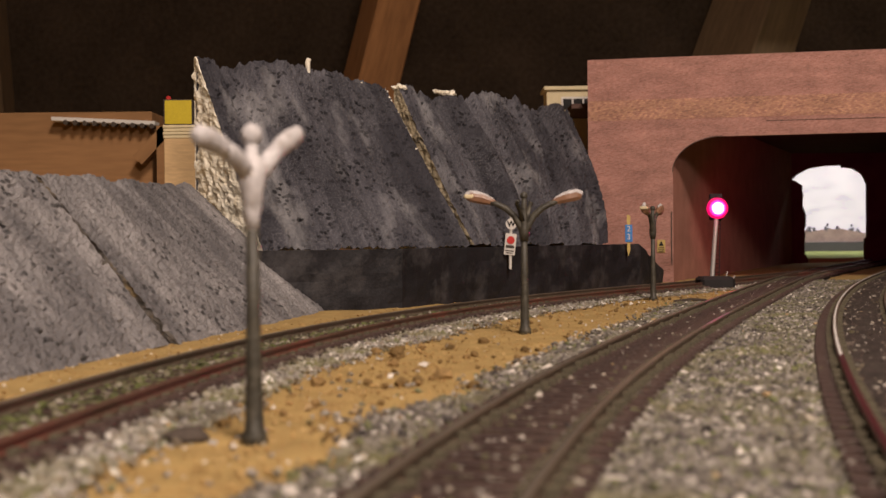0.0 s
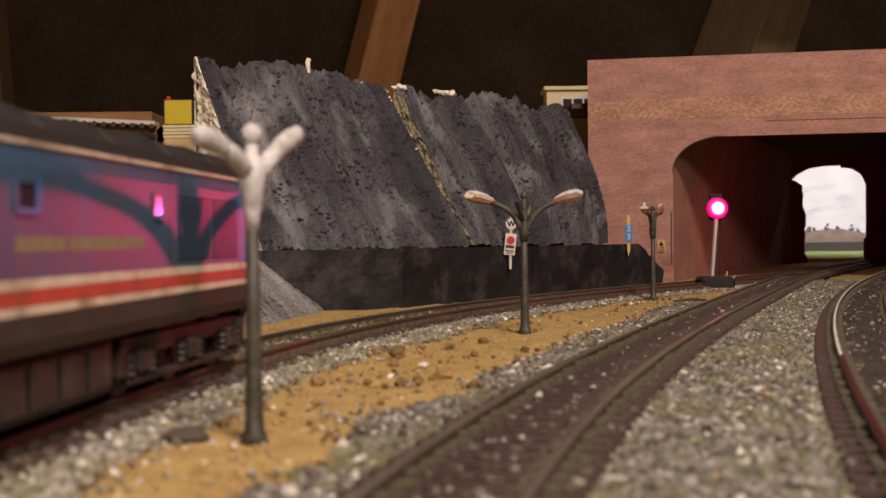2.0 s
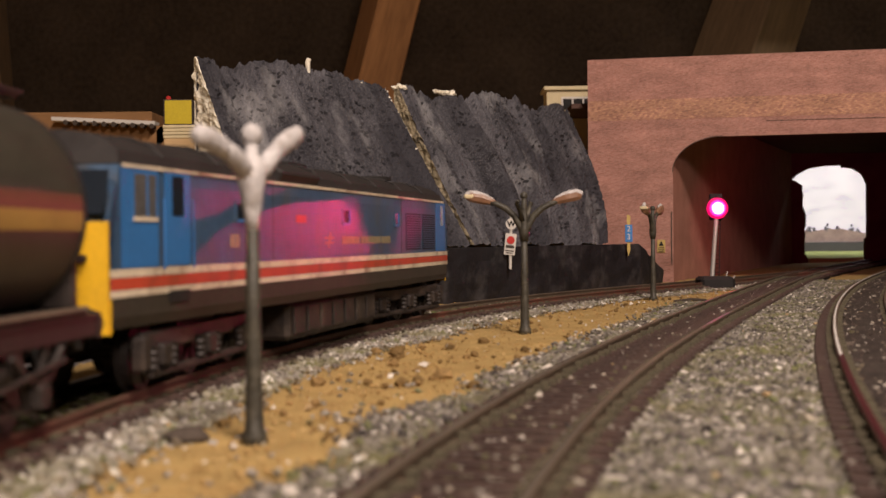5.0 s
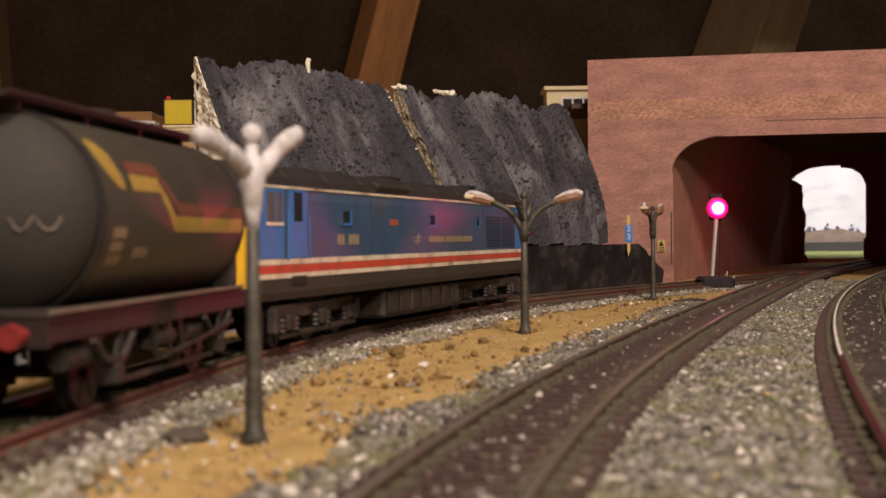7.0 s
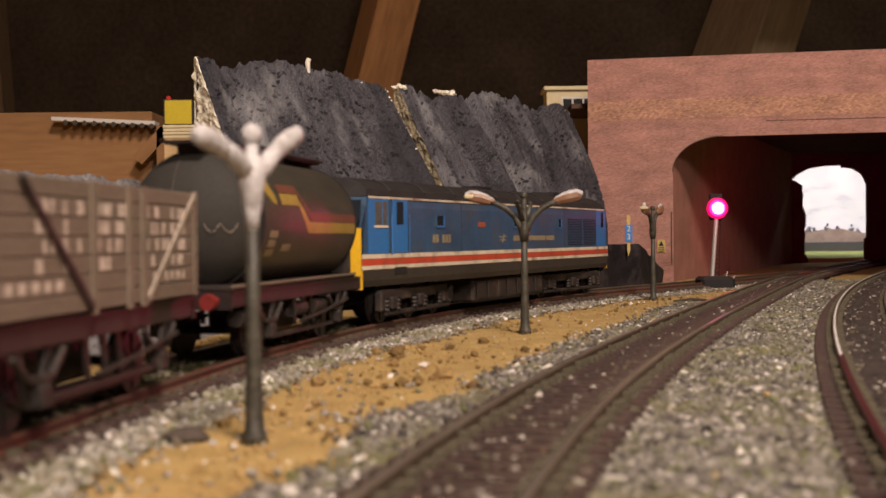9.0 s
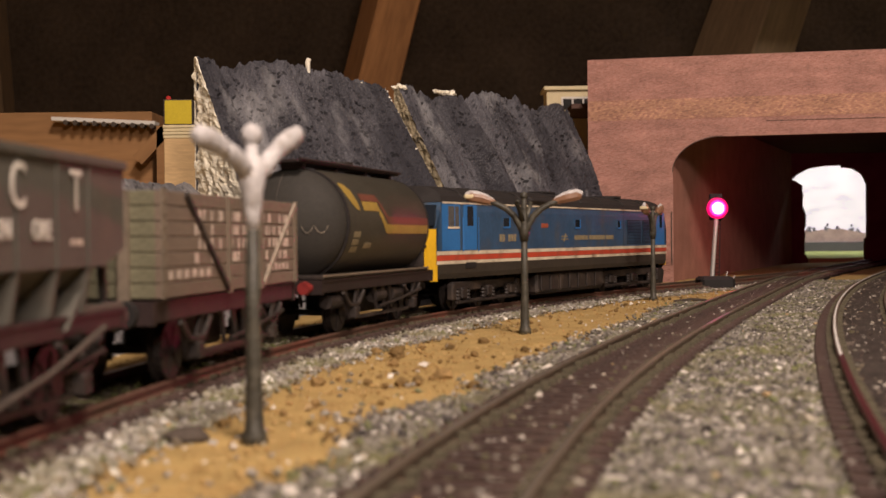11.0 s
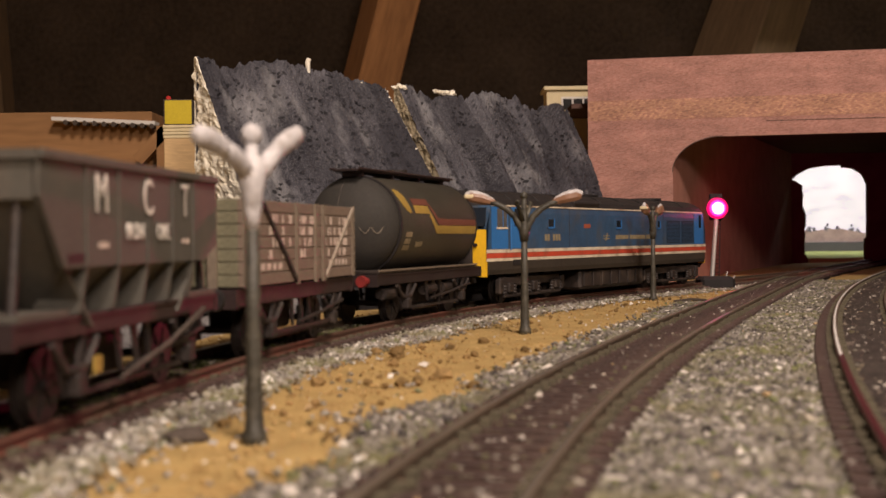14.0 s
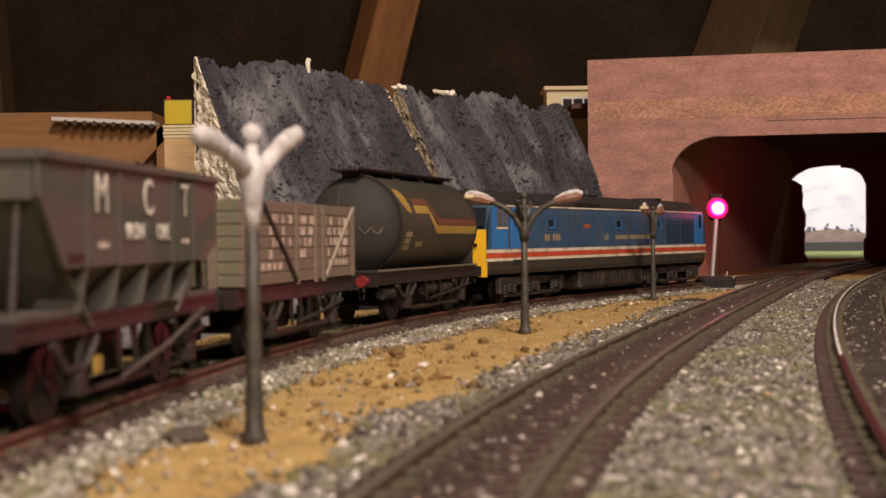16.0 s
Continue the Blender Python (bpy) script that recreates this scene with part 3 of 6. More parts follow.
def slab(name, b0, b1, t0, t1, label, mat, seed, groove=0.002, ragged=0.004, nu=130, nv=100, edge=0.0, cap=None, crest=0.0):
    """A block of foam with a sloping, scored front; b: foot of the front, t: its top edge."""
    b0, b1, t0, t1 = (Vector(p) for p in (b0, b1, t0, t1))
    nrm = (b1 - b0).cross(t0 - b0).normalized()
    if nrm.y > 0:
        nrm = -nrm
    front = []
    for j in range(nv + 1):
        v = j / nv
        row = []
        for i in range(nu + 1):
            u = i / nu
            top = t0.lerp(t1, u) + Vector((0, 0, ragged * (noise.noise((u * 9, seed, 0)) + 0.5 * noise.noise((u * 31, seed, 2)) + 0.35 * noise.noise((u * 110, seed, 4)))))
            top.z += crest * math.sin(math.pi * u ** 1.3)
            p = b0.lerp(b1, u).lerp(top, v)
            if edge:
                p += (b1 - b0).normalized() * edge * math.sin(v * math.pi) * u
            g = groove * (noise.noise((u * 8 + v * 0.6, v * 0.8, seed)) + 0.5 * noise.noise((u * 22 + v, v * 2, seed + 5)))
            g += 0.0007 * noise.noise((p.x * 620, p.y * 620, p.z * 620 + seed))
            if j == 0:
                p.z += 0.0012 * noise.noise((u * 60, seed, 7)) if b0.z > 0 else 0
            hole = noise.noise((p.x * 330, p.y * 330, p.z * 330 + 9 * seed))
            g -= max(0.0, hole - 0.42) * 0.007
            row.append(p + nrm * g)
        front.append(row)
    verts = [p for r in front for p in r]
    idx = lambda j, i: j * (nu + 1) + i
    faces = [(idx(j, i), idx(j, i + 1), idx(j + 1, i + 1), idx(j + 1, i)) for j in range(nv) for i in range(nu)]
    mats = [0] * len(faces)
    # back, straight down from the top edge, and the two ends
    base = len(verts)
    back = [Vector((p.x, p.y, b0.z)) + (b1 - b0).cross(Vector((0, 0, 1))).normalized() * -0.004 for p in front[-1]]
    verts += back
    for i in range(nu):
        faces.append((idx(nv, i), idx(nv, i + 1), base + i + 1, base + i))
        faces.append((base + i, base + i + 1, idx(0, i + 1), idx(0, i)))
        mats += [0, 1]
    for i in (0, nu):
        k = 44
        start = len(verts)
        for j in range(nv + 1):
            f, z = front[j][i], front[j][i].z
            bk = Vector((back[i].x, back[i].y, z))
            for q in range(k + 1):
                p = f.lerp(bk, q / k)
                w = (0.0016 * noise.noise((p.x * 190, p.y * 190, p.z * 190)) + 0.0009 * noise.noise((p.x * 520, p.y * 520, p.z * 520))) * (1 if 0 < q < k else 0)
                verts.append(p + (b1 - b0).normalized() * w)
        for j in range(nv):
            for q in range(k):
                a = start + j * (k + 1) + q
                faces.append((a, a + 1, a + k + 2, a + k + 1))
                mats.append(1)
    me = bpy.data.meshes.new(name)
    me.from_pydata([tuple(v) for v in verts], [], faces)
    me.materials.append(mat)
    me.materials.append(cap or M_FOAM)
    me.polygons.foreach_set("material_index", mats)
    wide, tall = (b1 - b0).length, (t0 - b0).length
    spot = [(((k % (nu + 1)) / nu) * wide + seed, ((k // (nu + 1)) / nv) * tall) if k < (nu + 1) * (nv + 1) else (seed, 0.0) for k in range(len(verts))]
    layer = me.uv_layers.new(name="face")
    layer.data.foreach_set("uv", [c for lp in me.loops for c in spot[lp.vertex_index]])
    bm = bmesh.new()
    bm.from_mesh(me)
    bmesh.ops.remove_doubles(bm, verts=bm.verts, dist=0.00001)
    bmesh.ops.recalc_face_normals(bm, faces=bm.faces)
    bm.to_mesh(me)
    bm.free()
    ob = new(name, me)
    return tagged(ob, label, "embankment", "foam cutting blocks")


slab("rock_slab", (-0.0868, 0.575, 0.0288), (0.0145, 0.638, 0.0288), (-0.127, 0.622, 0.127), (-0.033, 0.69, 0.119), "dark grey scored foam rock face on the black wall", M_ROCK, 1.3, 0.0026, crest=0.0068)
slab("rock_slab", (0.0155, 0.6425, 0.0288), (0.1065, 0.778, 0.0288), (-0.026, 0.702, 0.123), (0.084, 0.80, 0.1195), "dark grey foam rock face with pale streaks beside the bridge", M_ROCK, 4.7, 0.0062, 0.006, edge=0.012, cap=M_FOAM_DIRTY)
slab("rock_slab", (-0.0872, 0.394, -0.001), (-0.056, 0.57, -0.001), (-0.1385, 0.409, 0.0575), (-0.127, 0.603, 0.0615), "mid-grey foam embankment slab leaning beside the track", M_ROCK_PALE, 8.1, 0.0013, 0.0018, cap=M_SEAM)
slab("rock_slab", (-0.135, 0.16, -0.001), (-0.0902, 0.394, -0.001), (-0.185, 0.165, 0.0565), (-0.1402, 0.408, 0.0575), "mid-grey foam embankment slab with an ochre seam", M_ROCK_PALE, 11.6, 0.0013, 0.0018, cap=M_SEAM)


# ---- tracks ----
def profile_sweep(path, o, s0, s1, step, prof):
    """A rail: the outline prof (across, height) swept along the line o metres to its right."""
    s = np.arange(s0, s1, step)
    verts, faces, n = [], [], len(prof)
    for a, h in prof:
        x, y = path.off(s, o + a)
        verts.append(np.stack([x, y, np.full_like(x, h)], 1))
    v = np.stack(verts, 1).reshape(-1, 3)
    for i in range(len(s) - 1):
        for k in range(n):
            faces.append((i * n + k, i * n + (k + 1) % n, (i + 1) * n + (k + 1) % n, (i + 1) * n + k))
    faces += [tuple(range(n)), tuple(range((len(s) - 1) * n, len(s) * n))]
    me = bpy.data.meshes.new("rail")
    me.from_pydata(v.tolist(), [], faces)
    bm = bmesh.new()
    bm.from_mesh(me)
    bmesh.ops.recalc_face_normals(bm, faces=bm.faces)
    bm.to_mesh(me)
    bm.free()
    return me


RAILP = [(-0.0011, 0.0017), (0.0011, 0.0017), (0.0011, 0.002), (0.0004, 0.0022), (0.0004, 0.0032), (0.00075, 0.0034), (0.00075, RAIL - 0.0001), (0.0006, RAIL), (-0.0006, RAIL), (-0.00075, RAIL - 0.0001), (-0.00075, 0.0034), (-0.0004, 0.0032), (-0.0004, 0.0022), (-0.0011, 0.002)]
SLEEPER = mesh_of(box(-0.0157, 0.0157, -0.0016, 0.0016, 0, 0.0017, 0.0003), M_SLEEPER, "sleeper")


def track(path, label, s0, s1, near0, near1, rail_mats, pitch=0.0076, chair=0.0029, infill=False):
    tr = thing("railway_track", label, "railway track", "model railway tracks")
    for o, m in zip((-GAUGE, GAUGE), rail_mats):
        me = profile_sweep(path, o, s0, s1, 0.006, RAILP)
        me.materials.append(m)
        r = new("rail", me)
        r.parent = tr
        hw = 0.00036 if m is M_RAIL_BRIGHT else 0.0005
        hm = profile_sweep(path, o, s0, s1, 0.006, [(-hw, RAIL - 0.0002), (hw, RAIL - 0.0002), (hw, RAIL + 0.00008), (-hw, RAIL + 0.00008)])
        hm.materials.append(M_RAIL_BRIGHT if m is M_RAIL_BRIGHT else M_RAIL_REDDISH if m is M_RAIL_REDDISH else M_RAILHEAD)
        hd = new("rail_head", hm)
        hd.parent = r
        if m is M_RAIL_BRIGHT:
            me.materials[0] = M_RAIL
            # Near stretch: a red reflection laid on the rail head as a coloured strip.
            near = profile_sweep(path, o, s0, 0.302, 0.006, [(-0.0006, RAIL - 0.0002), (0.0006, RAIL - 0.0002), (0.0006, RAIL + 0.00012), (-0.0006, RAIL + 0.00012)])
            near.materials.append(M_RAIL_REFLECT)
            nd = tagged(new("red_reflection_strip", near), "dark red strip standing in for a reflection on the rail")
            nd.parent = r
    if infill:
        q = np.arange(s0, s1, 0.008)
        for name, o0, o1 in (("infill", -GAUGE + 0.0013, GAUGE - 0.0013), ("shoulder", GAUGE + 0.0013, 0.03)):
            rows = []
            for o, z in ((o0, 0.0), (o0 + 0.0004, 0.0019), ((o0 + o1) / 2, 0.0022), (o1 - 0.0004, 0.0019), (o1, 0.0)):
                x, y = path.off(q, o)
                rows.append(np.stack([x, y, np.full_like(x, z) + 0.0001 * np.sin(q * 300)], 1))
            f = new(name, grid_mesh(name, np.stack(rows, 1), M_BED_FLAT))
            f.parent = tr
    bed = []
    s = np.arange(s0, s1, 0.008)
    for o, z in ((-0.021, -0.0015), (-0.0165, 0.0002), (0.0, 0.0003), (0.0165, 0.0002), (0.021, -0.0015)):
        x, y = path.off(s, o)
        bed.append(np.stack([x, y, np.full_like(x, z)], 1))
    b = new("ballast_bed", grid_mesh("ballast_bed", np.stack(bed, 1), M_BED))
    b.parent = tr
    rest = bmesh.new()
    rnd = random.Random(3)
    for q in np.arange(s0 + 0.01, s1 - 0.01, pitch):
        p, w = path.at(q), path.way(q)
        m = pose(p[0], p[1], 0.0001, 0, 0, -math.degrees(math.atan2(w[0], w[1])) + rnd.uniform(-1, 1))
        if near0 < q < near1:
            ob = new("sleeper", SLEEPER)
            ob.parent = tr
            ob.matrix_local = m
        else:
            box(-0.0157, 0.0157, -0.0016, 0.0016, 0, 0.0017, 0, rest, m)
    tagged(part("far_sleepers", rest, M_SLEEPER, tr), kind="stuff")
    ch = bmesh.new()
    for q in np.arange(s0 + 0.01, s1 - 0.01, pitch):
        if near0 < q < near1:
            p, w = path.at(q), path.way(q)
            m = pose(p[0], p[1], 0.0, 0, 0, -math.degrees(math.atan2(w[0], w[1])))
            for o in (-GAUGE, GAUGE):
                for d in (-0.0018, 0.0018):
                    vs = [ch.verts.new(m @ Vector((o + d + a * 0.0008, b * 0.0013, c))) for c in (0.0016, chair * (0.9 + 0.3 * rnd.random())) for a, b in ((-1, -1), (1, -1), (1, 1), (-1, 1))]
                    for f in ((4, 5, 6, 7), (0, 1, 5, 4), (1, 2, 6, 5), (2, 3, 7, 6), (3, 0, 4, 7)):
                        ch.faces.new([vs[k] for k in f])
    tagged(part("rail_fixing", ch, M_CHAIR, tr), kind="stuff")
    return tr


track(P_TRAIN, "curved weathered track with brown rails in weedy ballast", -1.25, 1.1, 0.12, 1.0, (M_RAIL, M_RAIL_REDDISH), chair=0.0022)
track(P_MID, "dark-sleepered track leading into the tunnel", -0.3, 1.55, 0.1, 1.15, (M_RAIL, M_RAIL))
track(P_RIGHT, "curved track with one bright silver rail", -0.3, 1.45, 0.12, 1.0, (M_RAIL_BRIGHT, M_RAIL), infill=True)


# ---- loose stones ----
def stones(name, xy, z, size, mat, label, seed, flat=0.7, clod=False):
    r = np.random.RandomState(seed)
    n = len(xy)
    base = np.array([(1, 0, 0), (0, 1, 0), (-1, 0, 0), (0, -1, 0), (0, 0, 1), (0, 0, -1)], float)
    tri = np.array([(0, 1, 4), (1, 2, 4), (2, 3, 4), (3, 0, 4), (1, 0, 5), (2, 1, 5), (3, 2, 5), (0, 3, 5)])
    wild = 0.25
    if clod:
        bm = bmesh.new()
        bmesh.ops.create_icosphere(bm, subdivisions=2, radius=1.0)
        base, tri, wild = np.array([q.co for q in bm.verts]), np.array([[q.index for q in f.verts] for f in bm.faces]), 0.1
        bm.free()
    m = len(base)
    v = base[None] * r.uniform(0.65 if not clod else 0.85, 1.2, (n, m, 1)) + r.uniform(-wild, wild, (n, m, 3))
    a = r.uniform(0, math.tau, n)
    tilt = r.uniform(-0.7, 0.7, n)
    v[:, :, 2] *= flat
    x = v[:, :, 0] * np.cos(tilt)[:, None] - v[:, :, 2] * np.sin(tilt)[:, None]
    zz = v[:, :, 0] * np.sin(tilt)[:, None] + v[:, :, 2] * np.cos(tilt)[:, None]
    v = np.stack([x * np.cos(a)[:, None] - v[:, :, 1] * np.sin(a)[:, None], x * np.sin(a)[:, None] + v[:, :, 1] * np.cos(a)[:, None], zz], 2)
    s = np.clip(r.lognormal(0, 0.35, n), 0.5, 2.6) * size
    v *= s[:, None, None]
    v[:, :, :2] += xy[:, None, :]
    v[:, :, 2] += (z if np.isscalar(z) else z[:, None]) + s[:, None] * 0.25
    f = (tri[None] + m * np.arange(n)[:, None, None]).reshape(-1, 3)
    me = bpy.data.meshes.new(name)
    me.from_pydata(v.reshape(-1, 3).tolist(), [], f.tolist())
    me.materials.append(mat)
    return tagged(new(name, me), label, "gravel", kind="stuff")


R = np.random.RandomState(7)


def strip(path, s0, s1, o0, o1, n, edge=0.004):
    """Random places along a line between two offsets, with a wavering edge, closer together near the eye."""
    s = s0 + (s1 - s0) * R.rand(n) ** 1.25
    w = np.array([noise.noise((q * 25, o1 * 90, 1)) for q in s]) * edge
    o = o0 + (o1 - o0) * R.rand(n) + w + R.normal(0, edge * 0.4, n)
    return np.stack(path.off(s, o), 1)


def between(pa, pb, oa, ob_, y0, y1, n):
    y = y0 + (y1 - y0) * R.rand(n) ** 1.35
    xa = np.interp(y, pa.p[:, 1], pa.p[:, 0]) + oa
    xb = np.interp(y, pb.p[:, 1], pb.p[:, 0]) + ob_
    return np.stack([xa + (xb - xa) * R.rand(n), y], 1)


stones("ballast", strip(P_TRAIN, 0.12, 0.98, 0.013, 0.029, 19000, 0.008), 0.0, 0.00062, M_BALLAST_LIGHT, "pale grey ballast beside the curved track", 1)
stones("ballast", strip(P_MID, 0.1, 0.62, -0.027, -0.0125, 13000, 0.008), 0.0, 0.00064, M_BALLAST, "mixed grey ballast edging the sandy strip", 2)
stones("ballast", between(P_MID, P_RIGHT, 0.0125, -0.0145, 0.1, 0.86, 84000), 0.0002, 0.0006, M_BALLAST, "mixed grey and mossy ballast between two tracks", 3)
stones("ballast", between(P_RIGHT, P_RIGHT, 0.02, 0.16, 0.2, 0.9, 7000), -0.0002, 0.001, M_BALLAST, "mixed grey ballast at the layout's edge", 4)
stones("ballast_scatter", strip(P_TRAIN, 0.1, 1.0, -0.0085, 0.0085, 9000, 0.001), 0.0013, 0.0006, M_SCATTER, "green weeds and grit between the rails", 5)
stones("ballast_scatter", strip(P_TRAIN, 0.1, 1.0, -0.018, -0.011, 5000, 0.002), 0.0006, 0.0007, M_BALLAST, "dark grit on the track's far shoulder", 6)
stones("ballast_scatter", strip(P_MID, 0.1, 0.9, -0.015, 0.014, 2600, 0.001), 0.0012, 0.00042, M_BALLAST, "stray grit between the rails", 8)
stones("ballast_scatter", strip(P_RIGHT, 0.15, 0.9, -0.014, 0.03, 2200, 0.001), 0.0012, 0.00045, M_BALLAST, "stray grit between the rails", 9)
stones("ballast", between(P_MID, P_RIGHT, 0.0135, -0.0155, 0.1, 0.8, 110), 0.0005, 0.0009, M_PEBBLE, "larger white and ochre pebbles among the ballast", 21)
stones("ballast", strip(P_MID, 0.1, 0.62, -0.03, -0.0125, 60, 0.008), 0.0002, 0.0009, M_PEBBLE, "larger pale pebbles beside the track", 22)
stones("ballast", strip(P_TRAIN, 0.12, 0.6, 0.017, 0.031, 60, 0.008), 0.0002, 0.00075, M_PEBBLE, "larger pale pebbles beside the curved track", 23)
stones("ballast_scatter", strip(P_TRAIN, 0.1, 0.98, 0.0112, 0.0165, 6500, 0.0012), 0.0006, 0.00062, M_GRIT_DARK, "sooty grit burying the sleeper ends", 24)
stones("ballast_scatter", strip(P_TRAIN, 0.1, 0.98, -0.0175, -0.0112, 5000, 0.0012), 0.0006, 0.0006, M_GRIT_DARK, "sooty grit on the far sleeper ends", 25)
stones("ballast_scatter", strip(P_TRAIN, 0.45, 1.0, -0.03, -0.0165, 3500, 0.004), -0.0002, 0.00055, M_GRIT_DARK, "sooty grit at the foot of the black wall", 26)
for side, seed in ((-1, 27), (1, 28)):
    for inner in (-1, 1):
        c = side * GAUGE + inner * 0.0021
        stones("ballast_scatter", strip(P_MID, 0.1, 0.95, c - 0.0009, c + 0.0009, 260, 0.0006), 0.0016, 0.00042, M_MOSS, "olive dust and moss clinging to the rail chairs", seed + inner * 5)
stones("ballast_scatter", strip(P_MID, 0.1, 1.0, -0.0155, 0.0155, 5200, 0.001), 0.0009, 0.00055, M_GRIT_DARK, "dark grit lying among the sleepers", 34)
stones("ballast_scatter", strip(P_MID, 0.1, 0.9, -0.0085, 0.0085, 150, 0.001), 0.0014, 0.0005, M_PEBBLE, "pale chips lying between the rails", 35)
stones("ballast_scatter", strip(P_RIGHT, 0.12, 0.95, -0.0085, 0.03, 5200, 0.001), 0.0017, 0.0005, M_GRIT_DARK, "dark grit over the trampled infill", 37)
stones("ballast_scatter", strip(P_RIGHT, 0.15, 0.9, -0.008, 0.03, 260, 0.001), 0.002, 0.00045, M_PEBBLE, "pale chips lying on the dark infill", 36)
stones("sand_lumps", between(P_TRAIN, P_MID, 0.027, -0.024, 0.2, 0.75, 120), -0.0002, 0.0007, M_LUMP, "brown lumps in the ochre sand", 10, 0.8, True)
stones("ballast_scatter", between(P_TRAIN, P_MID, 0.025, -0.02, 0.12, 0.75, 110), -0.0002, 0.0006, M_PEBBLE, "stray pale stones on the ochre sand", 11)

stones("sand_grains", between(P_TRAIN, P_MID, 0.024, -0.02, 0.11, 0.8, 3600), -0.0004, 0.00038, M_GRAIN, "coarse ochre grains on the sandy strip", 12)
stones("sand_grains", strip(P_TRAIN, 0.1, 0.75, -0.05, -0.02, 1500), -0.0004, 0.00038, M_GRAIN, "coarse ochre grains below the embankment", 13)
stones("ballast_scatter", between(P_TRAIN, P_MID, 0.026, 0.04, 0.11, 0.3, 260), -0.0003, 0.0008, M_BALLAST_LIGHT, "pale stones spilling over the sand", 14)

stones("sand_lumps", between(P_TRAIN, P_MID, 0.03, -0.027, 0.27, 0.65, 26), -0.0003, 0.0012, M_LUMP, "larger brown clods in the ochre sand", 15, 0.85, True)


# ---- lamps ----
def street_lamp(x, y, turn, white, reach=1.0, stout=False):
    top = M_POSTWHITE if white else M_POST
    head = M_POSTWHITE
    lab = "white-topped dark swan-neck lamp standing in ochre sand" if white else "dark olive swan-neck lamp with cream heads in ochre sand"
    t = thing("street_lamp", lab, "street lamp", "lamps along the sandy strip", pose(x, y, 0, 0, 0, turn))
    part("post", tube([(0, 0, -0.001), (0, 0, 0.001), (0, 0, 0.0018), (0, 0, 0.006), (0, 0, 0.02), (0, 0, 0.0375)], [0.0023, 0.0022, 0.0017, 0.00155, 0.00125, 0.0011], 12), M_POST, t, smooth=True)
    if white:
        # a worn casting, white at the top, with one head bent higher than the other
        part("fork", tube([(0, 0, 0.0352), (0, 0, 0.0376), (0.0001, 0, 0.0395), (0, 0, 0.0414), (-0.0001, 0, 0.0432), (0, 0, 0.0447), (0, 0, 0.0466), (0, 0, 0.0479), (0, 0, 0.0503)], [0.0011, 0.0013, 0.0017, 0.0019, 0.0023, 0.0024, 0.0021, 0.0012, 0.0011], 14), top, t, smooth=True)
        bm = bmesh.new()
        bmesh.ops.create_icosphere(bm, subdivisions=3, radius=0.0018, matrix=Matrix.Translation((0.0, 0, 0.0512)) @ Matrix.Diagonal((1, 1, 1.08, 1)))
        part("finial", bm, top, t, smooth=True)
        xs = (0.0, 0.0036, 0.0062, 0.0092, 0.0128, 0.0156, 0.0166)
        for s, zs in ((-1, (0.0440, 0.0463, 0.0476, 0.0487, 0.0495, 0.0500, 0.0497)), (1, (0.0432, 0.0458, 0.0477, 0.0496, 0.0513, 0.0524, 0.0521))):
            arm = part("arm", tube([(s * x, 0, z) for x, z in zip(xs[:4], zs)], [0.0011, 0.0017, 0.0016, 0.0014], 12), top, t, smooth=True)
            h = part("head", tube([(s * x, 0, z) for x, z in zip(xs[2:], zs[2:])], [0.0014, 0.0017, 0.0019, 0.0017, 0.0011], 14, flat=0.85), head, t, "chalky white lamp head", smooth=True)
            part("lens", tube([(s * xs[k], 0, zs[k] - 0.0009) for k in (3, 4, 5)], [0.0007, 0.001, 0.0007], 8, flat=0.6), M_LENS, h, "brown amber lens")
        return t
    # a rough casting: gnarled fork, arms that sweep out, angular heads with white paint left on top
    part("fork", tube([(0, 0, 0.0322), (0, 0, 0.0352), (0, 0, 0.0372), (0.0001, 0, 0.041), (0, 0, 0.0448), (0, 0, 0.0475)], [0.0014, 0.0019, 0.0019, 0.0012, 0.0010, 0.0009], 10), top, t, smooth=True)
    bm = bmesh.new()
    bmesh.ops.create_icosphere(bm, subdivisions=2, radius=0.0014, matrix=Matrix.Translation((0, 0, 0.0484)))
    part("finial", bm, top, t, smooth=True)
    for s in (-reach, reach):
        arm = tube([(0, 0, 0.0345), (s * 0.0014, 0, 0.0378), (s * 0.0034, 0, 0.0412), (s * 0.0062, 0, 0.0438), (s * 0.0095, 0, 0.0455), (s * 0.0118, 0, 0.0462)], [0.0014, 0.0013, 0.0012, 0.0011, 0.001, 0.0009], 8)
        part("arm", arm, top, t, smooth=True)
        k = 1.6 if stout else 1.0
        h = part("head", tube([(s * 0.0098, 0, 0.0456), (s * 0.0118, 0, 0.0465), (s * 0.015, 0, 0.0474), (s * 0.019, 0, 0.0482), (s * 0.0204, 0, 0.0480)], [k * q for q in (0.0008, 0.0013, 0.0018, 0.0018, 0.0009)], 7, flat=0.72), M_LENS, t, "brown amber lamp head")
        cap = tube([(s * 0.0108, 0, 0.0471), (s * 0.0135, 0, 0.0483), (s * 0.0162, 0, 0.0489), (s * 0.019, 0, 0.0493), (s * 0.0207, 0, 0.0488)], [k * q for q in (0.0004, 0.0009, 0.0013, 0.0013, 0.0009)], 8, flat=0.55)
        part("cap", cap, head, h, "chipped white paint on the head's top")
        if s < 0:
            part("tip", box(s * 0.0212, s * 0.0176, -0.0013 * k, 0.0013 * k, 0.0475, 0.0491, 0.0004), M_CREAM, h, "cream end of the head")
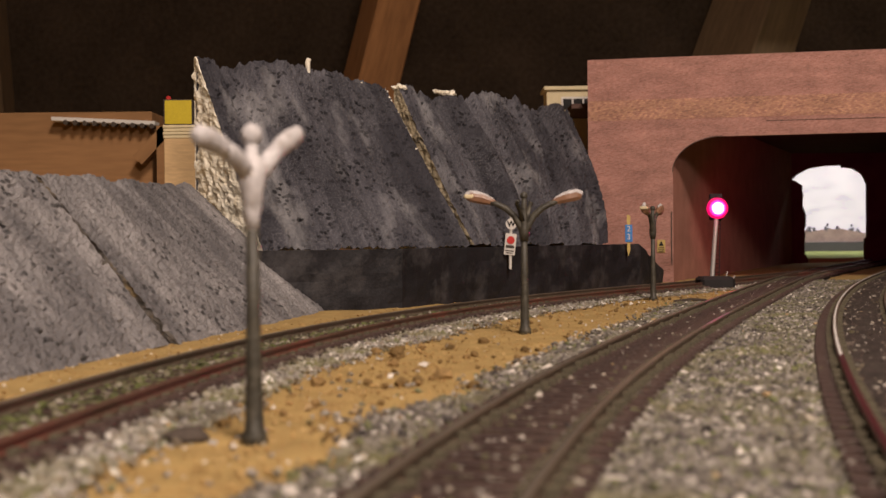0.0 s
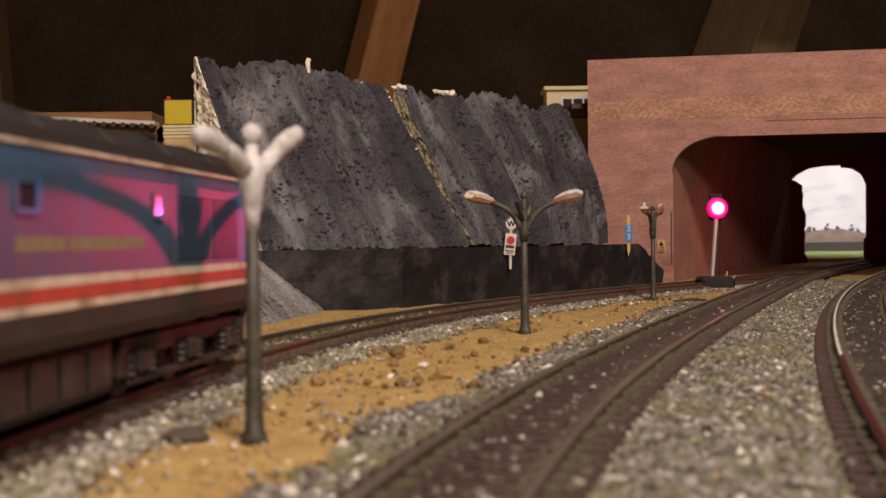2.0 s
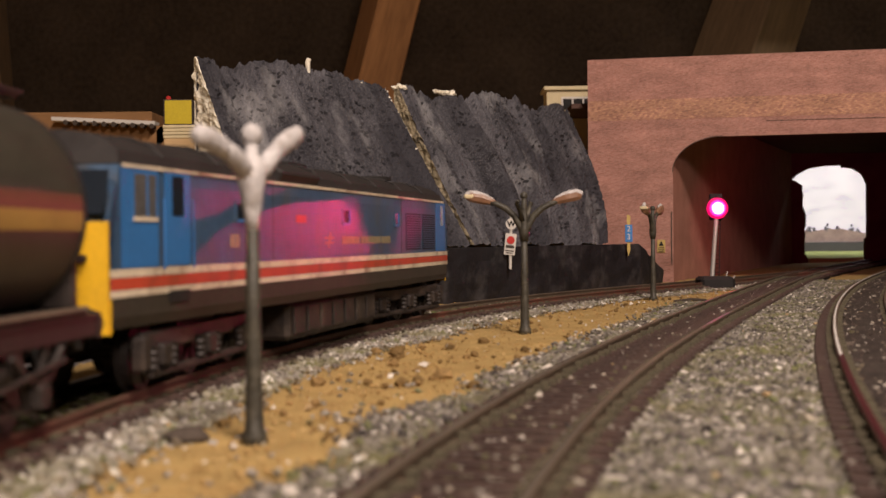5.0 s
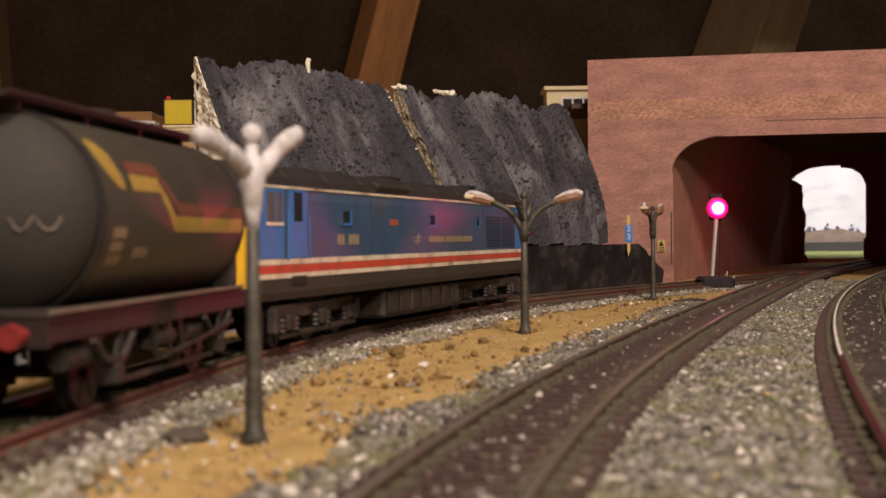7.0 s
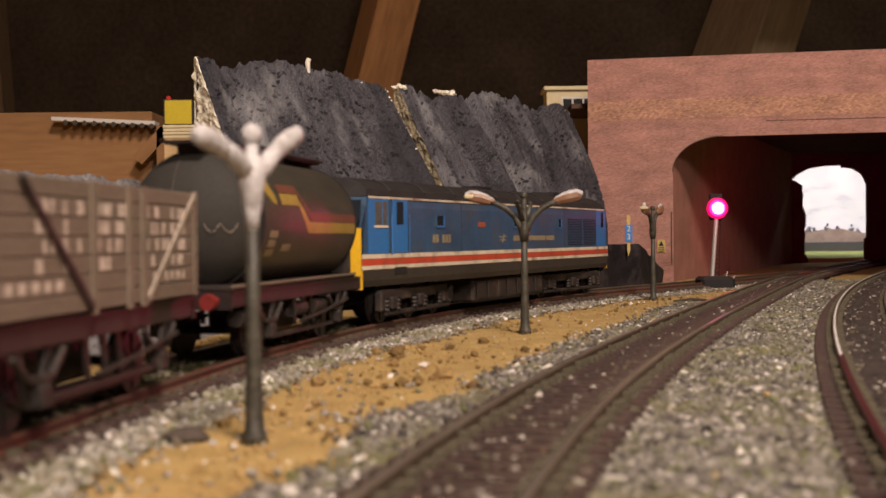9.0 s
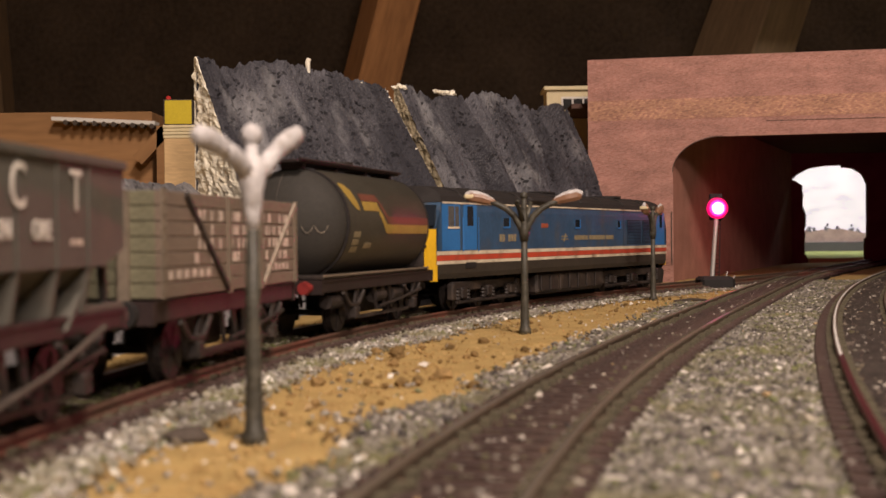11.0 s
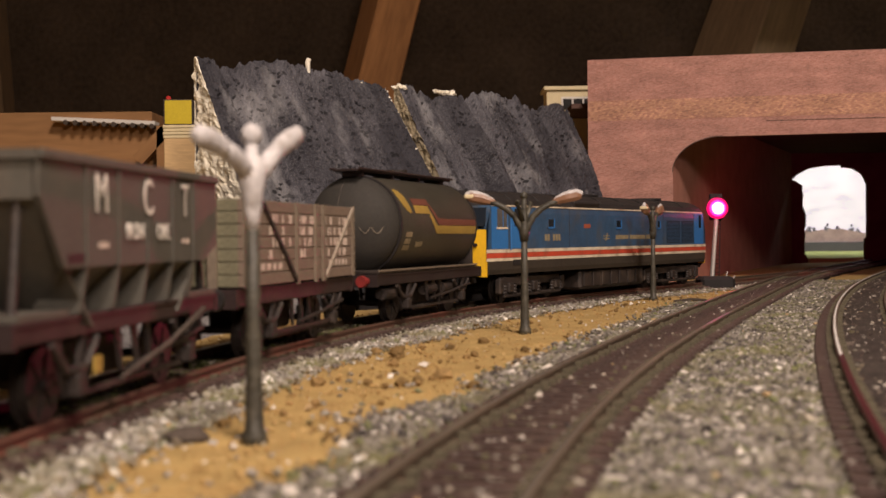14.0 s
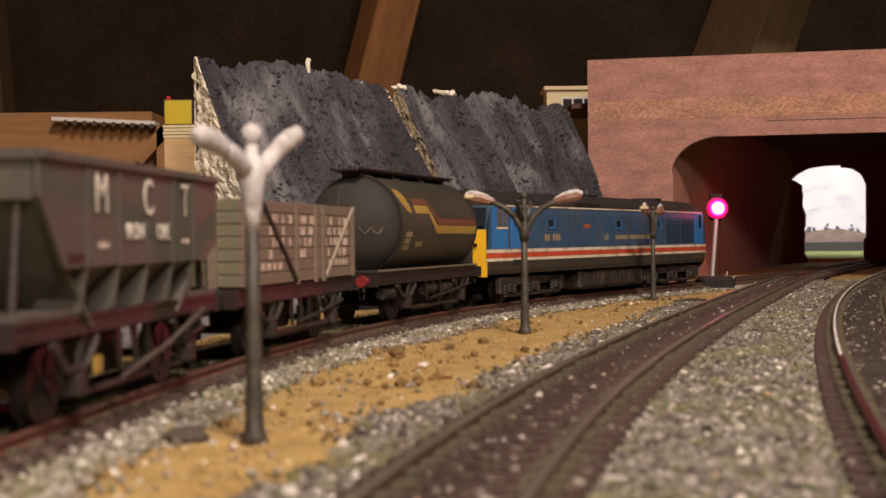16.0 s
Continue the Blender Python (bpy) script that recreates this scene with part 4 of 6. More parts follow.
    if not stout:
        for s in (-1, 1):
            part("stay", tube([(0, s * 0.0002, 0.0385), (s * 0.0016, s * 0.002, 0.0432), (s * 0.0026, s * 0.005, 0.0456), (s * 0.0022, s * 0.009, 0.0462)], [0.001, 0.0009, 0.0008, 0.0006], 7), top, t, smooth=True)
    return t


street_lamp(-0.0319, 0.2, 68, True, 0.86)
street_lamp(0.0289, 0.4245, -3, False)
street_lamp(0.1118, 0.636, 64, False, 0.82, True)


# ---- signal ----
def signal():
    t = thing("colour_light_signal", "colour-light signal showing red on a silver post", "railway signal", m=pose(SIG[0], SIG[1], 0))
    part("base", box(-0.012, 0.0098, -0.016, 0.004, -0.001, 0.0076, 0.002), M_BLACK, t)
    part("post", tube([(-0.0018, 0, 0.005), (0.0014, 0, 0.0455)], [0.0015, 0.0014], 10), M_SILVER, t, "silver signal post")
    for x in (0.0016, 0.0044):
        part("ladder_rail", tube([(x - 0.0012, 0.002, 0.004), (x, 0.002, 0.046)], [0.0003, 0.0003], 6), M_BLACK, t)
    for k in range(14):
        z = 0.007 + k * 0.0028
        part("rung", cyl((0.0018 + k * 0.00008, 0.002, z), (1, 0, 0), 0.0002, 0.0028, 5), M_BLACK, t)
    head = part("head", box(-0.0026, 0.0058, 0.0006, 0.0035, 0.0435, 0.0605, 0.0006), M_BLACK, t)
    x, z = LED[0] - SIG[0], LED[2]
    bm = bmesh.new()
    bmesh.ops.create_uvsphere(bm, u_segments=20, v_segments=12, radius=0.0041, matrix=Matrix.Translation((x, -0.0026, z)) @ Matrix.Diagonal((1, 0.7, 1, 1)))
    part("lens", bm, M_LED, head, "glowing pink-white red lamp", smooth=True)
    # Two emissive rings stand in for the glow that spreads round the lamp.
    part("inner_halo", tube([(x, -0.0034, z), (x, -0.0026, z), (x, -0.0017, z)], [0.0044, 0.0053, 0.0054], 32), M_HALO_INNER, head, "emissive magenta ring standing in for the lamp's halo")
    part("outer_halo", tube([(x, -0.0024, z), (x, -0.0016, z), (x, 0.0, z)], [0.0056, 0.0068, 0.0068], 32), M_HALO_OUTER, head, "emissive dark red ring standing in for the outer halo")
    part("hood", tube([(x, -0.003, z + 0.0076), (x, 0.0005, z + 0.0076)], [0.0006, 0.0006], 8), M_BLACK, head)
    part("bracket", tube([(0.0035, -0.0045, 0.0), (0.0062, -0.003, 0.006), (0.0078, -0.003, 0.0105)], [0.0005, 0.0005, 0.0004], 6), M_SILVER, t)
    part("lever", tube([(0.0125, -0.004, 0.0), (0.0105, -0.003, 0.004), (0.0122, -0.003, 0.0078)], [0.0007, 0.0006, 0.0005], 6), M_SILVER, t)
    part("crank", box(0.008, 0.0118, -0.006, -0.0045, 0, 0.0036, 0.0004), M_SILVER, t)
    return t


signal()


# ---- signs ----
def signs():
    t = thing("lineside_sign", "white whistle board over a speed notice on the black wall", "sign", m=pose(0.0378, 0.664, 0, 0, 0, -8))
    part("post", tube([(-0.0006, 0.001, 0.016), (0.0002, 0.001, 0.046)], [0.0008, 0.0009], 8), M_WHITE, t)
    disc = part("round_board", cyl((0.0003, 0, 0.0411), (0, 1, 0), 0.0031, 0.0008, 24), M_WHITE, t)
    letters("W", 0.0042, M_BLACK, disc, pose(0.0003, -0.0005, 0.0411, 90), bold=0.00016)
    board = part("notice", box(-0.0031, 0.0031, -0.0002, 0.0006, 0.0238, 0.0358, 0.0002), M_WHITE, t)
    board.matrix_local = Matrix.Translation((-0.0004, 0, 0.03)) @ pose(0, 0, 0, 0, 6, 0) @ Matrix.Translation((0, 0, -0.03))
    part("red_disc", cyl((0.0001, -0.0004, 0.0322), (0, 1, 0), 0.0022, 0.0003, 20), M_RED, board)
    for z, w, h in ((0.0285, 0.0046, 0.0016), (0.0262, 0.0048, 0.0006), (0.025, 0.0036, 0.0005)):
        part("line", box(-w / 2, w / 2, -0.0004, -0.0002, z - h / 2, z + h / 2), M_DARK, board)
    s = thing("lineside_sign", "small blue plate on a yellow stake by the wall", "sign", m=pose(0.1217, 0.782, 0, 0, 0, -8))
    part("stake", prism([(-0.0004, 0.0205), (0.0009, 0.0245), (0.0011, 0.0472), (-0.0011, 0.0476), (-0.001, 0.0245)], 0.0002, 0.0012), M_SIGNYELLOW, s)
    plate = part("plate", box(-0.0024, 0.0024, -0.0004, 0.0002, 0.0298, 0.0412, 0.0002), M_SIGNBLUE, s)
    for ch, z in (("2", 0.0384), ("3", 0.0332)):
        letters(ch, 0.0052, M_WHITE, plate, pose(0, -0.0005, z, 90), squeeze=0.9)
    wq = thing("warning_sign", "yellow warning notice fixed to the brick pier", "sign", m=BR @ pose(0.0536, -0.0008, 0))
    q = part("plate", box(-0.0029, 0.0029, -0.0003, 0.0006, 0.0213, 0.0308, 0.0002), M_SIGNYELLOW, wq)
    part("triangle", prism([(-0.0019, 0.0263), (0.0019, 0.0263), (0, 0.0299)], -0.0006, -0.0003), M_BLACK, q)
    for z in (0.0249, 0.0236, 0.0224):
        part("line", box(-0.0021, 0.0021, -0.0006, -0.0003, z - 0.0003, z + 0.0003), M_DARK, q)


signs()


# ---- things behind the cuttings ----
def behind():
    # board carrying the upper level
    tagged(part("upper_board", box(-0.146, 0.082, 0.83, 1.3, 0.088, 0.1), M_PLY), "plywood upper level behind the cutting", "board", kind="structure")
    wb = thing("wooden_block", "pale timber block with layered card on top", "wooden block", m=pose(-0.1593, 0.735, 0))
    part("timber", box(-0.0118, 0.0125, 0, 0.05, -0.001, 0.0965, 0.0005), M_PLY, wb)
    for k in range(4):
        part("card_layer", box(-0.0121 - 0.0002 * (k % 2), 0.0125, -0.0004 * (k % 2), 0.05, 0.0966 + k * 0.0021, 0.0985 + k * 0.0021, 0.0003), M_CREAM, wb)
    yb = thing("yellow_box", "small yellow card box on the timber block", "box", m=pose(-0.1593, 0.735, 0.105))
    part("box_body", box(-0.0118, 0.0058, 0.0, 0.02, 0, 0.0155, 0.0003), M_DARK, yb)
    part("front_panel", box(-0.0108, 0.0056, -0.0006, -0.0001, 0.0004, 0.0148), M_YELLOWBOX, yb, "bright yellow front")
    bm = bmesh.new()
    bmesh.ops.create_icosphere(bm, subdivisions=1, radius=0.0018, matrix=Matrix.Translation((-0.0095, 0.004, 0.0165)))
    part("knob", bm, M_RED, yb, "small red knob")
    jb = thing("timber_joist", "long orange-brown planed timber behind the cutting", "timber", m=pose(0, 1.0, 0))
    part("joist", box(-0.6, -0.2425, 0, 0.045, -0.001, 0.142, 0.001), M_WOOD_X, jb)
    st = thing("corrugated_strip", "pale scalloped strip fixed along the timber", "roof strip", m=pose(0, 0.985, 0.1172, 0, 3.0, 0))
    part("sheet", box(-0.3224, -0.2367, 0, 0.0155, -0.0006, 0.0028, 0.0004), M_WHITE, st)
    for k in range(10):
        # Dark rods put in place of the shaded hollows under the scalloped sheet.
        part("rib", cyl((-0.3103 + k * 0.0079, 0.004, -0.0014), (0, 1, 0), 0.0021, 0.009, 10), M_DARK, st)
    br = thing("timber_bracket", "shaded wooden bracket beside the timber block", "bracket", m=pose(-0.2, 0.96, 0))
    part("upright", box(-0.034, -0.026, 0.02, 0.03, -0.001, 0.128), M_WOOD_X, br)
    ob = part("brace", box(0, 0.034, 0.02, 0.031, -0.005, 0.005), M_WOOD_X, br)
    ob.matrix_local = pose(-0.05, 0, 0.1, 0, -46, 0)
    # Dark sheet added to stand in for the shaded gap beside the joist.
    part("dark_gap_panel", box(-0.065, 0.03, 0.09, 0.1, -0.001, 0.138), M_DARK, br)
    h = thing("signal_cabin", "cream model building with a small white window", "model house", m=pose(0.1, 1.0, 0.1))
    part("wall", box(-0.012, 0.035, 0, 0.03, 0.0, 0.056), M_CREAM, h)
    tagged(part("cabin_stand", box(0.0825, 0.15, 0.99, 1.04, -0.001, 0.0995), M_DARK), "dark block under the model cabin", "block")
    part("roof", box(-0.0145, 0.04, -0.003, 0.034, 0.0563, 0.0595, 0.0004), M_CREAM, h)
    w = part("window", box(0.0015, 0.026, -0.0008, -0.0002, 0.0345, 0.049), M_BLACK, h)
    for a in ((0.0, 0.0275, 0.049, 0.0506), (0.0, 0.0275, 0.0329, 0.0345), (0.0, 0.0016, 0.0345, 0.049), (0.0088, 0.0102, 0.0345, 0.049), (0.0176, 0.019, 0.0345, 0.049), (0.0102, 0.026, 0.0404, 0.0414)):
        part("frame", box(a[0], a[1], -0.0014, -0.0008, a[2], a[3]), M_WHITE, w)
    # glue and foam crumbs on the rock tops
    st = part("foam_stalk", tube([(0, 0, 0), (0.0005, 0, 0.006), (0, 0, 0.012), (0.0008, 0, 0.0145)], [0.0014, 0.001, 0.0015, 0.0013], 8), M_FOAM)
    st.location = (-0.0738, 0.66, 0.119)
    tagged(st, "pale stub of foam standing on the rock", "foam stub")
    for k, (x, y, z, r) in enumerate(((0.0035, 0.729, 0.1215, 0.0026), (-0.001, 0.726, 0.122, 0.0022), (-0.0245, 0.7035, 0.1225, 0.0025), (-0.046, 0.681, 0.1215, 0.0015), (-0.036, 0.688, 0.1185, 0.0015))):
        bm, rnd = bmesh.new(), random.Random(k)
        for _ in range(6):
            q = Matrix.Translation((rnd.uniform(-1.3, 1.3) * r, rnd.uniform(-0.6, 0.6) * r, rnd.uniform(-0.5, 0.4) * r))
            bmesh.ops.create_icosphere(bm, subdivisions=2, radius=r * rnd.uniform(0.4, 0.75), matrix=q)
        for v in bm.verts:
            v.co *= 1 + 0.5 * noise.noise(v.co * 1400 + Vector((k, 0, 0)))
        c = part("foam_crumb", bm, M_FOAM)
        c.location = (x, y, z)
        tagged(c, "crumb of pale foam on the rock's top", "foam crumb", "crumbs on the rock tops")
    bm = bmesh.new()
    bmesh.ops.create_icosphere(bm, subdivisions=3, radius=0.004)
    for v in bm.verts:
        n = 1 + 0.35 * noise.noise(v.co * 320) + 0.12 * noise.noise(v.co * 1200)
        v.co = Vector((v.co.x * 1.0 * n, v.co.y * 0.6 * n, v.co.z * 0.42 * n))
    st = part("dark_stone", bm, M_DARK, smooth=True)
    st.matrix_world = pose(-0.0432, 0.2, 0.0008, 0, -6, 12)
    tagged(st, "flat dark brown lump lying in the sand", "stone")
    # Thin dark tube drawn along a line on the sand.
    tw = part("dark_sand_line", tube([(0.117, 0.607, 0.0005), (0.1255, 0.606, 0.0013), (0.1345, 0.611, 0.0006)], [0.0005, 0.0008, 0.0006], 6), M_DARK)
    tagged(tw, "thin dark line across the sand", "twig")



behind()


# ---- the train; each vehicle's own space: x ahead, y to its left, z above the rail tops ----
M_BLUE = material("faded_blue_paint", (0.032, 0.075, 0.145), 0.38, vary=0.3, size=0.013, grain=0.001, bump=0.06, stain=(0.075, 0.072, 0.066), stain_amount=0.85, stretch=(1, 1, 0.6))
M_BLUE_CAB = material("bright_blue_paint", (0.028, 0.145, 0.39), 0.42, vary=0.12, size=0.02, grain=0.001, bump=0.05)
M_STRIPE_CREAM = material("cream_stripe", (0.6, 0.52, 0.4), 0.5, vary=0.2, size=0.008, grain=0.001, bump=0.0, stain=(0.2, 0.12, 0.07), stain_amount=1.0)
M_STRIPE_RED = material("red_stripe", (0.46, 0.06, 0.03), 0.5, vary=0.2, size=0.008, grain=0.001, bump=0.0, stain=(0.16, 0.06, 0.035), stain_amount=0.9)
M_ROOF = material("sooty_roof", (0.02, 0.0165, 0.016), 0.7, vary=0.35, size=0.01, grain=0.001, bump=0.15)
M_SKIRT = material("dirty_skirt", (0.034, 0.027, 0.02), 0.7, vary=0.3, size=0.012, grain=0.001, bump=0.15)
M_UNDER = material("sooty_underframe", (0.024, 0.018, 0.016), 0.6, vary=0.5, size=0.005, grain=0.0009, bump=0.5, stain=(0.095, 0.068, 0.05), stain_amount=0.55)
M_NOSE = material("warning_yellow", (0.72, 0.42, 0.015), 0.45, vary=0.12, size=0.01, grain=0.001, bump=0.05, stain=(0.4, 0.22, 0.03), stain_amount=0.4)
M_GLASS = material("dark_cab_glass", (0.015, 0.02, 0.028), 0.12, vary=0.1, bump=0.0, spec=0.6)
M_BUFFER_RED = material("dull_red_buffer", (0.2, 0.02, 0.018), 0.6, vary=0.3, size=0.003)
# Grey base stands in for light showing through the cab from behind.
M_GLASS_PALE = material("backlit_cab_glass", (0.085, 0.085, 0.085), 0.25, vary=0.3, size=0.006, bump=0.0, spec=0.5)
M_RED_FADED = material("faded_red_crest", (0.3, 0.075, 0.04), 0.6, vary=0.3, size=0.003)
M_PLANK_END = material("olive_grey_end_plank", (0.15, 0.14, 0.09), 0.85, vary=0.35, size=0.006, grain=0.0008, bump=0.5, stain=(0.06, 0.055, 0.035), stain_amount=0.6)
M_GOLD = material("faded_gold_lettering", (0.23, 0.19, 0.115), 0.6, vary=0.3, size=0.002, grain=0.0006)
M_TANK = material("grubby_olive_tank", (0.046, 0.041, 0.031), 0.45, vary=0.35, size=0.02, grain=0.0012, bump=0.1, stain=(0.05, 0.043, 0.036), stain_amount=0.6)
M_TANKEND = material("darker_tank_end", (0.03, 0.027, 0.023), 0.8, vary=0.25, size=0.015, grain=0.0012, bump=0.1, stain=(0.035, 0.03, 0.028), stain_amount=0.6)
M_TANKYELLOW = material("dull_yellow_band", (0.31, 0.205, 0.045), 0.55, vary=0.2, size=0.006, grain=0.001, bump=0.0)
M_TANKRED = material("dull_red_band", (0.14, 0.05, 0.032), 0.55, vary=0.2, size=0.006, grain=0.001, bump=0.0)
M_MAROON = material("maroon_solebar", (0.028, 0.016, 0.0155), 0.6, vary=0.3, size=0.008, grain=0.001, bump=0.2, stain=(0.06, 0.04, 0.03), stain_amount=0.5)
M_TANKFRAME = material("sooty_maroon_frame", (0.02, 0.012, 0.0115), 0.6, vary=0.3, size=0.008, grain=0.001, bump=0.2, stain=(0.03, 0.025, 0.02), stain_amount=0.6)
M_PLANK = material("weathered_grey_plank", (0.17, 0.126, 0.096), 0.8, vary=0.22, size=0.01, grain=0.0008, bump=0.35, stain=(0.16, 0.12, 0.085), stain_amount=0.5, stretch=(0.25, 1, 1))
M_STRAP = material("plank_ironwork", (0.17, 0.135, 0.1), 0.7, vary=0.25, size=0.004)
M_PALELETTER = material("worn_white_lettering", (0.5, 0.41, 0.35), 0.75, vary=0.6, size=0.002, grain=0.0006)
M_HOPPER = material("weathered_grey_hopper", (0.082, 0.076, 0.064), 0.65, vary=0.22, size=0.012, grain=0.001, bump=0.15, stain=(0.135, 0.095, 0.07), stain_amount=0.35)
M_HOPWHITE = material("white_lettering", (0.62, 0.58, 0.52), 0.65, vary=0.2, size=0.003)
M_WHEEL = material("worn_steel_wheel", (0.032, 0.026, 0.024), 0.5, 0.5, vary=0.3, size=0.004)
M_STRAP_DARK = material("grimy_lever", (0.07, 0.055, 0.045), 0.7, vary=0.3, size=0.005)
M_STRIPE_DULL = material("worn_pale_stripe", (0.3, 0.25, 0.2), 0.75, vary=0.4, size=0.003, grain=0.0006, stain=(0.2, 0.15, 0.1), stain_amount=0.7)
M_LOAD = material("dark_ore_load", (0.07, 0.05, 0.04), 0.9, vary=0.4, size=0.004, bump=0.6)

SPIN = []      # wheelsets: object, place on its carrier, radius, own distance along the track
TURN = []      # bogies: object, vehicle, offset


def wheelset(parent, x, z, r, s_off):
    bm = bmesh.new()
    for y in (-GAUGE + 0.0004, GAUGE - 0.0004):
        sgn = 1 if y > 0 else -1
        tube([(0, y - sgn * 0.0019, 0), (0, y - sgn * 0.0013, 0), (0, y - sgn * 0.0012, 0), (0, y + sgn * 0.0007, 0)], [r + 0.0007, r + 0.0007, r, r - 0.0001], 20, bm)
        for k in range(6):
            a = k * math.tau / 6
            box(-0.0004, 0.0004, y + sgn * 0.0006, y + sgn * 0.001, 0.0012, r - 0.001, 0, bm, Matrix.Rotation(a, 4, "Y"))
    tube([(0, -GAUGE - 0.0012, 0), (0, GAUGE + 0.0012, 0)], [0.001, 0.001], 8, bm)
    w = part("wheelset", bm, M_WHEEL, parent)
    w.location = (x, 0, z)
    SPIN.append((w, (x, 0, z), r, s_off))
    return w


def shell(outline, xe):
    """A long body: an outline in y, z with ends at plus and minus xe(y, z)."""
    bm = bmesh.new()
    a = [bm.verts.new((-xe(y, z), y, z)) for y, z in outline]
    b = [bm.verts.new((xe(y, z), y, z)) for y, z in outline]
    for i in range(len(outline)):
        j = (i + 1) % len(outline)
        bm.faces.new((a[i], a[j], b[j], b[i]))
    for ring in (a, b):
        f = bm.faces.new(ring)
    bmesh.ops.triangulate(bm, faces=[f for f in bm.faces if len(f.verts) > 4])
    return bm


def buffers(parent, xs, z, mat, y=0.0115, length=0.005, head=0.0028):
    for x in xs:
        sgn = 1 if x > 0 else -1
        for sy in (-y, y):
            b = part("buffer", tube([(x, sy, z), (x + sgn * length * 0.7, sy, z), (x + sgn * length * 0.72, sy, z), (x + sgn * length, sy, z)], [0.0013, 0.0013, head, head - 0.0002], 14), mat, parent)
        part("coupling", tube([(x, 0, z - 0.005), (x + sgn * 0.006, 0, z - 0.005), (x + sgn * 0.0085, 0, z - 0.004)], [0.0009, 0.0009, 0.0007], 6), M_BLACK, parent)


def locomotive():
    t = thing("diesel_locomotive", "weathered blue diesel locomotive with red and cream stripes", "locomotive", "train")
    W = 0.0175
    xe = lambda y, z: 0.1357 + 0.0035 * (1 - (y / W) ** 2) - max(0.0, z - 0.033) * 0.42 - max(0.0, z - 0.0445) * 0.5
    part("skirt", shell([(-0.0168, 0.0134), (0.0168, 0.0134), (W, 0.0155), (W, 0.0191), (-W, 0.0191), (-W, 0.0155)], lambda y, z: xe(y, z) - 0.001), M_SKIRT, t, "dirt-brown lower skirt")
    ys = [-W, -0.012, -0.006, 0, 0.006, 0.012, W]
    part("body", shell([(y, 0.0192) for y in ys] + [(W, 0.033), (W, 0.0405), (0.0171, 0.0438)] + [(-y * 0.977, 0.0438) for y in ys[1:-1]] + [(-0.0171, 0.0438), (-W, 0.0405), (-W, 0.033)], xe), M_BLUE, t)
    part("roof", shell([(-0.0171, 0.0440), (-0.006, 0.0440), (0.006, 0.0440), (0.0171, 0.0440), (0.0160, 0.0466), (0.0133, 0.0486), (0.0095, 0.0501), (0.004, 0.0509), (-0.004, 0.0509), (-0.0095, 0.0501), (-0.0133, 0.0486), (-0.016, 0.0466)], xe), M_ROOF, t, "sooty black rounded roof")
    for s in (-1, 1):
        f = s * W
        o = lambda d: (min(f, f + s * d), max(f, f + s * d))
        part("cantrail_line", box(-0.1302, 0.1302, *o(-0.0003), 0.0434, 0.0441), M_STRIPE_CREAM, t, "thin cream line under the roof") 
        for z0, z1, m, n in ((0.0229, 0.0244, M_STRIPE_CREAM, "cream_stripe"), (0.0206, 0.0228, M_STRIPE_RED, "red_stripe"), (0.0192, 0.0205, M_STRIPE_CREAM, "cream_stripe")):
            part(n, box(-0.1355, 0.1355, *o(0.00012), z0, z1), m, t)
        for d in (-1, 1):
            # cab ends: brighter blue panel; at the rear also the cab window, the door and its handrails
            if d > 0:
                part("cab_side", box(0.1165, 0.1318, *o(0.0001), 0.0246, 0.0432), M_BLUE_CAB, t, "brighter blue cab side")
                part("corner_window", box(0.1238, 0.1278, *o(0.0002), 0.0345, 0.0422), M_GLASS, t)
                continue
            part("cab_side", box(min(d * 0.1165, d * 0.1312), max(d * 0.1165, d * 0.1312), *o(0.0001), 0.0246, 0.0432), M_BLUE_CAB, t, "brighter blue cab side")
            c = part("cab_window", box(min(d * 0.1175, d * 0.1262), max(d * 0.1175, d * 0.1262), *o(0.0002), 0.0342, 0.0424), M_GLASS_PALE, t)
            part("window_frame", box(min(d * 0.1170, d * 0.1267), max(d * 0.1170, d * 0.1267), *o(0.00035), 0.0334, 0.0342), M_STRIPE_CREAM, c)
            part("window_frame", box(min(d * 0.1210, d * 0.1214), max(d * 0.1210, d * 0.1214), *o(0.00035), 0.0342, 0.0424), M_BLUE_CAB, c)
            dr = part("cab_door", box(min(d * 0.1022, d * 0.1135), max(d * 0.1022, d * 0.1135), *o(0.00025), 0.0246, 0.0432, 0.00008), M_BLUE_CAB, t)
            part("door_window", box(min(d * 0.1055, d * 0.1106), max(d * 0.1055, d * 0.1106), *o(0.00034), 0.0346, 0.0426), M_GLASS, dr)
            part("handrail", cyl((d * 0.1012, f + s * 0.0005, 0.031), (0, 0, 1), 0.00018, 0.014, 6), M_BLUE_CAB, dr)
            part("handrail", cyl((d * 0.1147, f + s * 0.0005, 0.031), (0, 0, 1), 0.00025, 0.014, 6), M_BLUE_CAB, dr)
            part("step", box(min(d * 0.103, d * 0.112), max(d * 0.103, d * 0.112), *o(0.0003), 0.0172, 0.0196), M_BLACK, t)
        for x0, x1 in ((-0.0777, -0.0718), (0.0005, 0.0065), (0.0572, 0.0612)):
            w = part("side_window", box(x0, x1, *o(0.0002), 0.0344, 0.038), M_GLASS, t)
